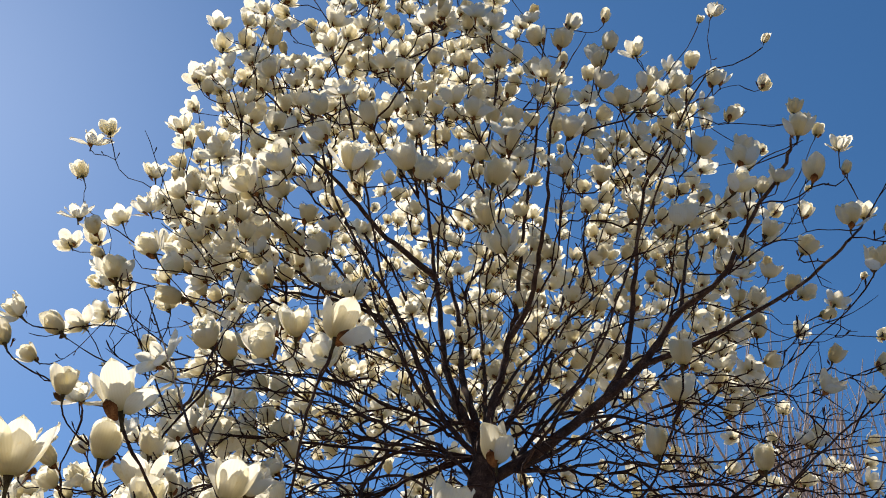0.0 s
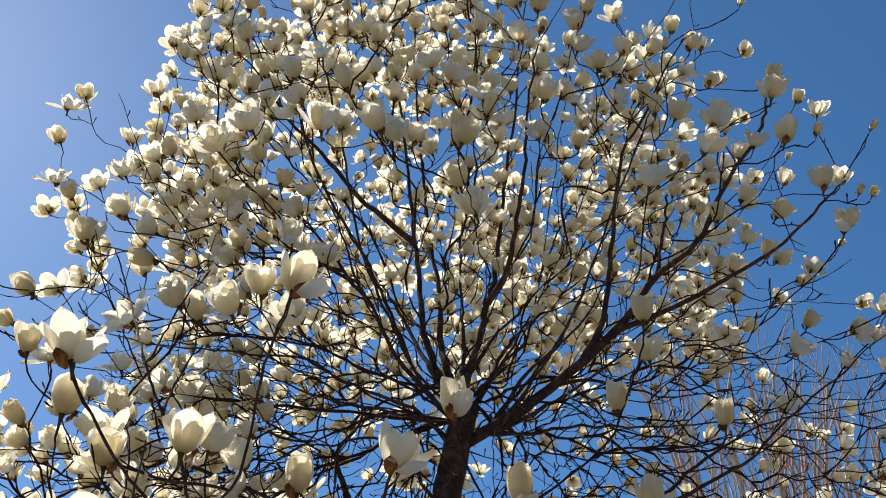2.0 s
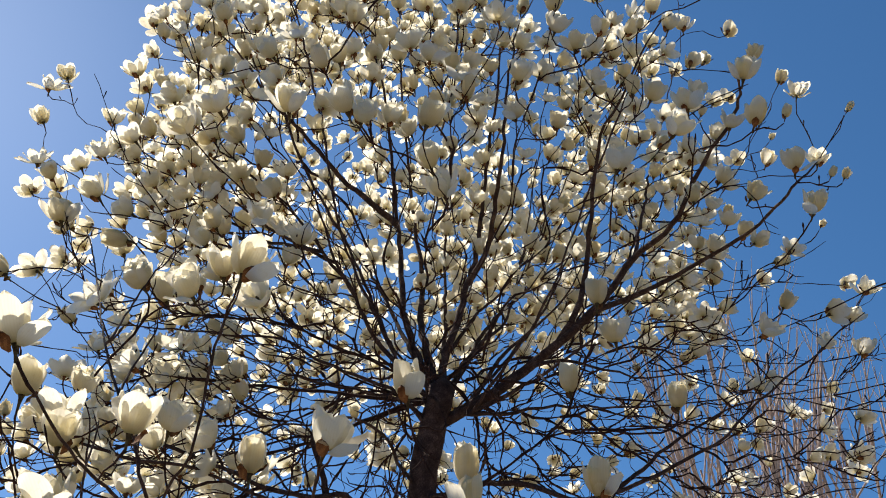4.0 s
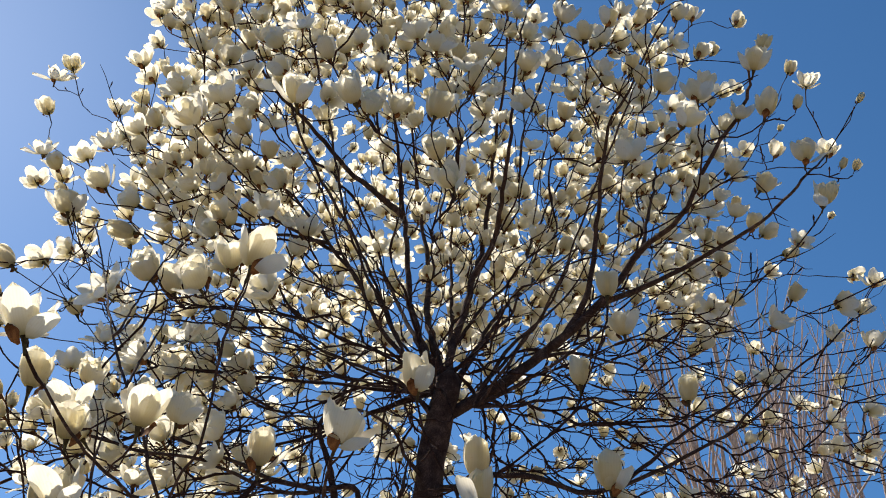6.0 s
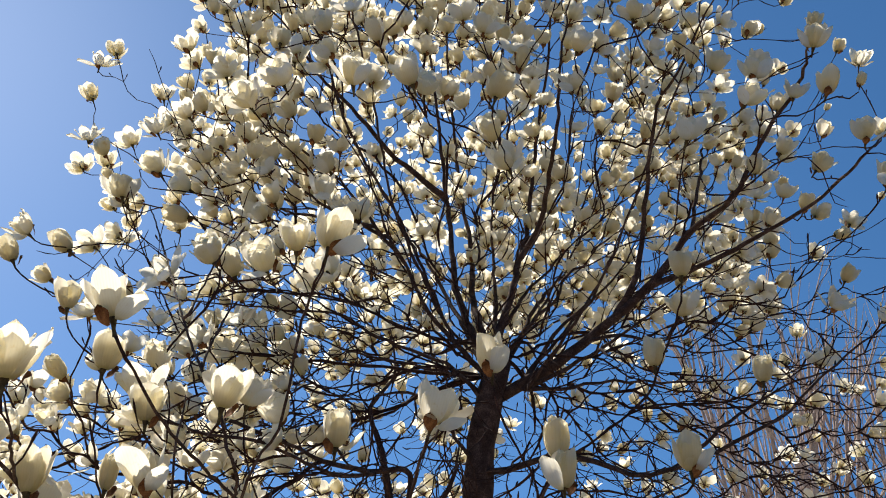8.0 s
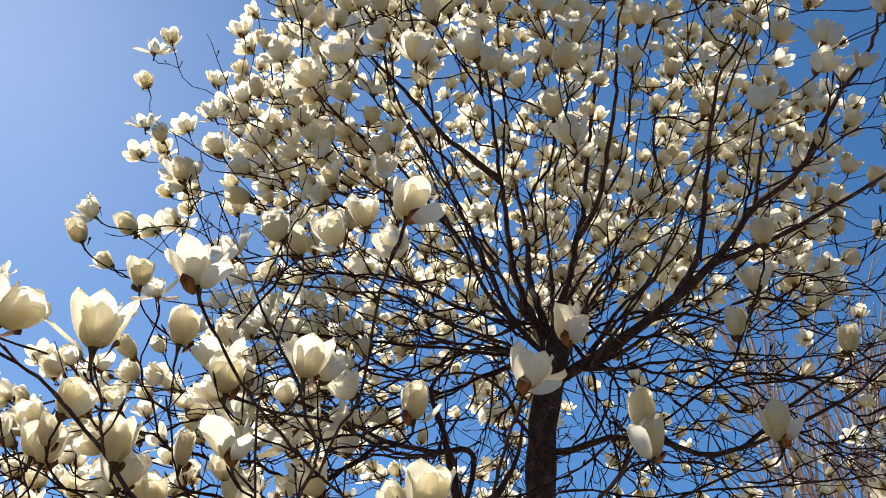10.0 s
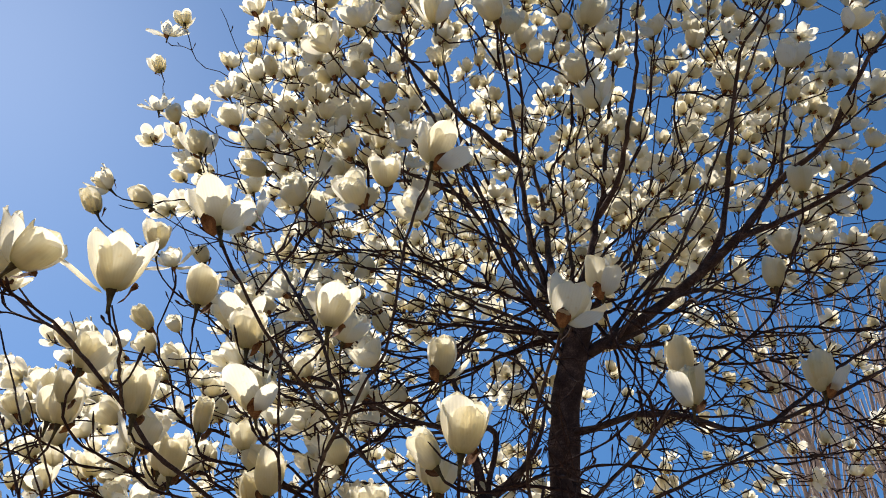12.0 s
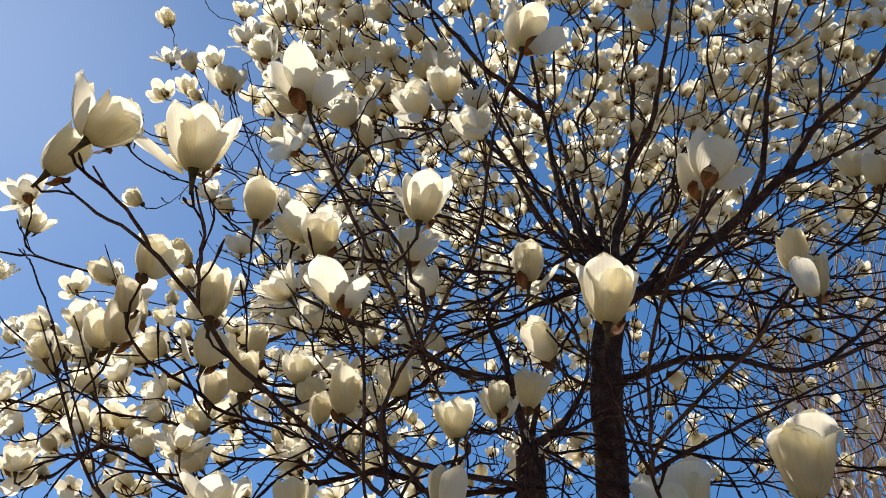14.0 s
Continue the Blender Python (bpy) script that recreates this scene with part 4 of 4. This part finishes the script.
# ---- the smaller magnolia beside it, with its boughs towards the camera's path ----
# Blossoms on the near boughs: foot, lean of the axis towards x and y, stage, size, side of a dropped tepal.
FRONT_BOUGHS = {
    "long_stem": [(-0.44, 2.00, 1.58), (-0.32, 1.48, 1.68), (-0.34, 1.47, 1.73), (-0.36, 1.48, 1.79), (-0.41, 1.52, 1.87), (-0.46, 1.58, 1.95), (-0.51, 1.65, 2.04), (-0.59, 1.80, 2.17), (-0.70, 2.00, 2.34), (-0.77, 2.10, 2.46)],
    "long_stem_side": [(-0.41, 1.52, 1.87), (-0.42, 1.60, 1.95), (-0.41, 1.66, 2.03), (-0.42, 1.70, 2.10)],
    "long_stem_fork": [(-0.47, 1.60, 2.00), (-0.47, 1.70, 2.12), (-0.44, 1.75, 2.23)],
    "thin_stem": [(-0.34, 1.60, 1.66), (-0.31, 1.50, 1.68), (-0.28, 1.46, 1.72), (-0.25, 1.43, 1.75), (-0.23, 1.40, 1.83), (-0.22, 1.38, 1.89), (-0.20, 1.36, 1.95), (-0.18, 1.34, 1.98), (-0.17, 1.33, 2.02)],
    "left_heavy": [(-0.12, 2.70, 1.87), (-0.23, 2.65, 1.87), (-0.36, 2.60, 1.89), (-0.43, 2.55, 1.92), (-0.50, 2.50, 1.94), (-0.56, 2.45, 1.96), (-0.65, 2.40, 1.99), (-0.69, 2.35, 2.00)],
    "second_stem": [(-0.15, 2.72, 1.68), (-0.17, 2.72, 1.77), (-0.21, 2.74, 1.95), (-0.25, 2.76, 2.08), (-0.18, 2.78, 2.19), (-0.20, 2.80, 2.35)],
    "second_fork": [(-0.14, 2.72, 1.69), (-0.07, 2.70, 1.74), (-0.02, 2.68, 1.80), (0.01, 2.66, 1.86), (0.03, 2.70, 1.98)],
    "front_stem": [(-0.293, 2.200, 1.601), (-0.321, 1.900, 1.637), (-0.344, 1.600, 1.663), (-0.363, 1.400, 1.695), (-0.386, 1.300, 1.730), (-0.406, 1.240, 1.773), (-0.417, 1.200, 1.803), (-0.430, 1.175, 1.836)],
    "front_left": [(-0.414, 1.750, 1.469), (-0.445, 1.600, 1.493), (-0.481, 1.520, 1.522), (-0.531, 1.420, 1.565), (-0.570, 1.360, 1.604), (-0.598, 1.320, 1.654), (-0.628, 1.290, 1.690), (-0.652, 1.280, 1.717), (-0.697, 1.290, 1.754), (-0.756, 1.300, 1.792), (-0.807, 1.310, 1.841)],
    "front_twin": [(-0.652, 1.280, 1.717), (-0.648, 1.220, 1.730), (-0.659, 1.160, 1.743), (-0.664, 1.130, 1.757)],
    "front_middle": [(-0.598, 1.320, 1.654), (-0.575, 1.250, 1.673), (-0.549, 1.180, 1.701), (-0.556, 1.160, 1.742)],
    "front_upright": [(-0.36, 2.00, 1.48), (-0.40, 1.75, 1.44), (-0.42, 1.60, 1.44), (-0.41, 1.50, 1.52), (-0.40, 1.42, 1.63), (-0.40, 1.40, 1.70), (-0.41, 1.45, 1.81)],
    "far_left_stem": [(-0.52, 2.20, 1.42), (-0.70, 1.90, 1.40), (-0.84, 1.70, 1.45), (-0.88, 1.62, 1.54), (-0.91, 1.60, 1.63), (-0.96, 1.60, 1.74)],
    "front_right": [(-0.14, 2.60, 1.52), (-0.04, 2.20, 1.41), (-0.01, 1.80, 1.39), (0.01, 1.50, 1.39)],
    "near_stem": [(0.00, 2.00, 1.43), (-0.01, 1.60, 1.44), (-0.03, 1.42, 1.50), (-0.04, 1.30, 1.57), (-0.02, 1.20, 1.64), (-0.00, 1.11, 1.68)],
    "right_stem": [(0.02, 2.20, 1.44), (0.07, 1.90, 1.57), (0.15, 1.65, 1.64), (0.18, 1.50, 1.68), (0.19, 1.46, 1.71)],
    "left_thin": [(-0.949, 1.900, 1.488), (-0.963, 1.850, 1.562), (-0.991, 1.800, 1.665), (-1.032, 1.800, 1.762), (-1.118, 1.850, 1.905), (-1.216, 1.950, 2.009)],
    "left_thin_side": [(-0.963, 1.850, 1.562), (-0.900, 1.750, 1.573), (-0.879, 1.650, 1.637), (-0.903, 1.600, 1.738)],
    "left_flat": [(-0.18, 2.70, 1.88), (-0.31, 2.50, 1.84), (-0.45, 2.20, 1.87), (-0.54, 2.05, 1.86), (-0.63, 1.90, 1.87), (-0.78, 1.90, 1.88)],
}
# Blossoms of the lower boughs, further off.
LOW_BLOSSOMS = [(-1.07, 2.05, 2.38), (-1.03, 1.95, 2.27), (-0.75, 1.70, 2.07), (-0.35, 1.63, 2.12), (-0.30, 1.69, 2.19), (-0.52, 1.54, 1.85), (-0.36, 1.68, 1.87), (-0.61, 1.85, 1.99), (-1.00, 1.83, 1.81), (-0.73, 1.81, 1.66), (-1.41, 2.24, 2.26), (-1.38, 2.36, 1.97), (-1.29, 2.26, 1.84), (-1.41, 2.57, 1.83), (-1.15, 2.39, 1.73), (-1.16, 2.21, 1.78), (-0.92, 2.59, 1.98), (-0.56, 1.90, 1.66), (-0.41, 1.88, 1.68), (-0.86, 2.12, 1.67), (-1.14, 2.76, 1.73), (-0.22, 1.97, 1.65), (-1.15, 1.94, 1.57), (-1.26, 2.26, 1.87), (-0.86, 1.83, 1.75), (-0.88, 2.20, 2.56), (-0.51, 1.79, 2.20)]
FRONT_BLOSSOMS = {
    "left_spray": [
        (-0.432, 1.175, 1.842, -0.22, 0.1, 7, 1.14, 1),
        (-0.560, 1.160, 1.752, 0.0, 0.0, 7, 1.28, 0),
        (-0.585, 1.330, 1.630, 0.0, 0.1, 6, 1.15, 0),
        (-0.412, 1.335, 1.636, -0.2, 0.0, 7, 1.08, 1),
        (-0.585, 1.490, 1.570, 0.0, 0.0, 0, 1.05, 0),
        (-0.660, 1.530, 1.622, 0.3, 0.0, 1, 1.05, 0),
        (-0.600, 1.900, 1.680, 0.0, 0.0, 2, 1.0, 0),
        (-0.612, 1.590, 1.880, 0.1, 0.0, 1, 1.2, 0),
        (-0.471, 1.453, 1.760, 0.0, 0.0, 1, 1.0, 0),
    ],
    "far_left_spray": [
        (-0.672, 1.112, 1.775, 0.9, 0.1, 1, 1.1, 0),
        (-0.820, 1.300, 1.835, 0.8, 0.1, 0, 1.2, 0),
        (-1.300, 2.090, 2.180, -0.3, -0.2, 4, 1.2, -1),
        (-1.330, 2.150, 2.130, 0.3, 0.0, 3, 1.05, 0),
        (-0.728, 1.406, 1.668, -0.1, 0.0, 0, 0.8, 0),
        (-0.800, 1.530, 1.660, 0.3, 0.0, 0, 1.1, 0),
        (-0.700, 1.380, 1.712, 0.3, 0.1, 1, 1.0, 0),
        (-0.660, 1.800, 1.695, 0.1, 0.0, 6, 1.1, 0),
        (-0.890, 1.660, 1.690, 0.2, 0.0, 2, 1.15, 0),
    ],
    "middle_spray": [
        (-0.172, 1.325, 2.006, 0.3, 0.15, 2, 1.15, 1),
        (-0.318, 1.335, 1.755, 0.12, 0.0, 7, 1.08, 0),
        (0.003, 1.113, 1.690, 0.35, -0.1, 2, 0.92, 1),
        (0.090, 1.510, 1.858, 0.0, 0.1, 0, 1.1, 1),
        (-0.172, 1.520, 1.730, 0.05, 0.0, 0, 1.05, 1),
        (-0.113, 1.100, 1.537, 0.1, 0.0, 1, 0.98, 0),
    ],
    "right_spray": [
        (0.186, 1.430, 1.700, 0.0, 0.0, 0, 1.0, 0),
        (0.190, 1.375, 1.648, 0.0, 0.0, 6, 0.95, 0),
        (0.405, 1.486, 1.690, 0.0, 0.0, 0, 1.0, 1),
        (0.575, 1.600, 1.865, 0.05, 0.0, 0, 0.82, 0),
        (0.375, 1.550, 1.880, 0.05, 0.0, 0, 0.82, 0),
        (0.425, 1.510, 2.032, 0.05, 0.0, 0, 0.82, 0),
    ],
    "low_spray": [
        (-0.285, 1.570, 1.512, 0.0, 0.0, 1, 1.0, 0),
        (-0.225, 1.880, 1.610, 0.0, 0.0, 0, 0.95, 0),
        (-0.180, 1.570, 1.555, 0.15, 0.0, 1, 0.95, 0),
        (-0.152, 1.280, 1.553, -0.6, 0.0, 6, 0.85, 0),
        (-0.453, 1.560, 1.550, 0.15, 0.0, 0, 1.1, 0),
        (-0.498, 1.620, 1.550, 0.0, 0.0, 0, 0.78, 0),
        (0.043, 1.070, 1.362, 0.05, 0.1, 5, 1.2, 0),
        (-0.044, 1.193, 1.332, 0.0, 0.0, 5, 1.35, 0),
        (-0.585, 1.397, 1.385, 0.0, 0.0, 7, 1.05, 0),
        (-0.476, 1.376, 1.390, 0.0, 0.0, 1, 0.8, 0),
        (-0.302, 1.551, 1.400, 0.0, 0.0, 6, 1.15, 0),
    ],
}


def small_magnolia():
    rng = np.random.default_rng(22)
    tree = tree_empty("magnolia_tree", (-0.14, 2.72, 0.0), "slender magnolia with large white goblet blossoms on long low boughs")
    wood = Arbor(32, 0.022, 0.0013)
    wood.lay(spline([(-0.12, 2.72, 0.0), (-0.13, 2.72, 0.8), (-0.148, 2.72, 1.4), (-0.15, 2.72, 1.68)], 0.06), -1, 0.0, "trunk")
    wood.chains[-1][3] = 0.05
    wood.length = 1.5 * (wood.length[-1] - wood.length)
    for name, points in FRONT_BOUGHS.items():
        wood.limb(points, 0.016 if name.startswith("second") else 0.009 if name == "left_heavy" else 0.0028, 0.0009)
    rows = []
    for x, y, z, lean_x, lean_y, stage, size, hang in (row for spray in FRONT_BLOSSOMS.values() for row in spray):
        axis = np.array((lean_x, lean_y, 1.0))
        rows.append((np.array((x, y, z)), axis / np.linalg.norm(axis), stage, size, hang))
    for p in LOW_BLOSSOMS:
        axis = upright_axis(p, (-0.15, 2.7, 1.5), rng, 0.5, 0.3)
        rows.append((np.array(p) - axis * 0.034, axis, int(rng.choice(4, p=(0.18, 0.27, 0.33, 0.22))), rng.uniform(0.95, 1.1), 0))
    far = []
    while len(far) < 270:
        p = np.array((rng.uniform(-1.75, -0.35), rng.uniform(1.95, 3.4), rng.uniform(1.3, 2.15)))
        if p[0] > -0.8 and p[1] < 2.2:
            continue
        far.append((p, upright_axis(p, (-0.15, 2.7, 1.5), rng), int(rng.choice(5, p=(0.1, 0.2, 0.3, 0.27, 0.13))), rng.uniform(0.86, 1.04)))
    for p, axis, *_ in sorted(rows + far, key=lambda s: np.linalg.norm(s[0] - (-0.15, 2.72, 1.7))):
        wood.grow(p - axis * 0.014, axis, 0.3)
    for middle, spread, count in (((-0.6, 2.3, 1.6), (0.6, 0.4, 0.2), 230), ((0.15, 2.6, 1.55), (0.5, 0.35, 0.14), 120)):
        for _ in range(count):
            p = np.array(middle) + rng.normal(0, 1, 3).clip(-1.6, 1.6) * spread
            if p[0] < -0.7 and (p[2] > 1.7 or p[1] < 1.9):
                continue
            wood.grow(p, level_axis(p, (-0.15, 2.72, 1.4), rng), 0.5, "bare")
    wood_parts(tree, wood, 0.0019, 0.3)
    for p, axis, stage, size, hang in rows:
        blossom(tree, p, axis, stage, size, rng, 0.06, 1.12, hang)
    far_blossoms(tree, far, rng)


small_magnolia()

# ---- bare trees behind ----


def bare_tree(at, stems, height, spread, seed):
    rng = np.random.default_rng(seed)
    tree = tagged(new("bare_tree"), "leafless many-stemmed tree with pale tan shoots", "tree", "bare trees behind")
    tree.location = at
    base = np.array(at, float)
    verts, faces, count = [], [], 0

    def shoot(start, way, length, r, depth):
        nonlocal count
        n = 7
        line = [start]
        for k in range(n):
            way = way + rng.normal(0, 0.035, 3) + (0, 0, 0.02)
            way /= np.linalg.norm(way)
            line.append(line[-1] + way * length / n)
        line = np.array(line)
        v, f = tube(line, r * np.linspace(1, 0.3, n + 1), 6 if depth == 0 else 4, rng, 0.05)
        if depth == 0:
            plain_object("stem", v.tolist(), f, PALE_BARK, tree)
        else:
            verts.append(v)
            faces.extend(tuple(i + count for i in q) for q in f)
            count += len(v)
        if depth < 2:
            for _ in range((6, 3)[depth]):
                k = int(rng.integers(2, n))
                side = way + rng.normal(0, 0.26, 3)
                shoot(line[k], side / np.linalg.norm(side), length * rng.uniform(0.25, 0.42), r * 0.5 * (1.15 - 0.5 * k / n), depth + 1)

    for k in range(stems):
        a = 2 * math.pi * k / stems + rng.uniform(0, 0.6)
        lean = np.array((math.cos(a) * spread, math.sin(a) * spread, 1.0)) * rng.uniform(0.8, 1.2)
        shoot(base + rng.normal(0, 0.12, 3) * (1, 1, 0), lean / np.linalg.norm(lean), height * rng.uniform(0.72, 1.0), 0.034, 0)
    tagged(plain_object("shoot_mass", np.vstack(verts).tolist(), faces, PALE_BARK, tree, "thin pale upright shoots"), kind="stuff")


bare_tree((2.95, 8.4, 0.0), 13, 4.5, 0.2, 41)
bare_tree((4.5, 8.9, 0.0), 11, 4.4, 0.2, 42)
bare_tree((3.7, 9.6, 0.0), 8, 4.2, 0.2, 43)
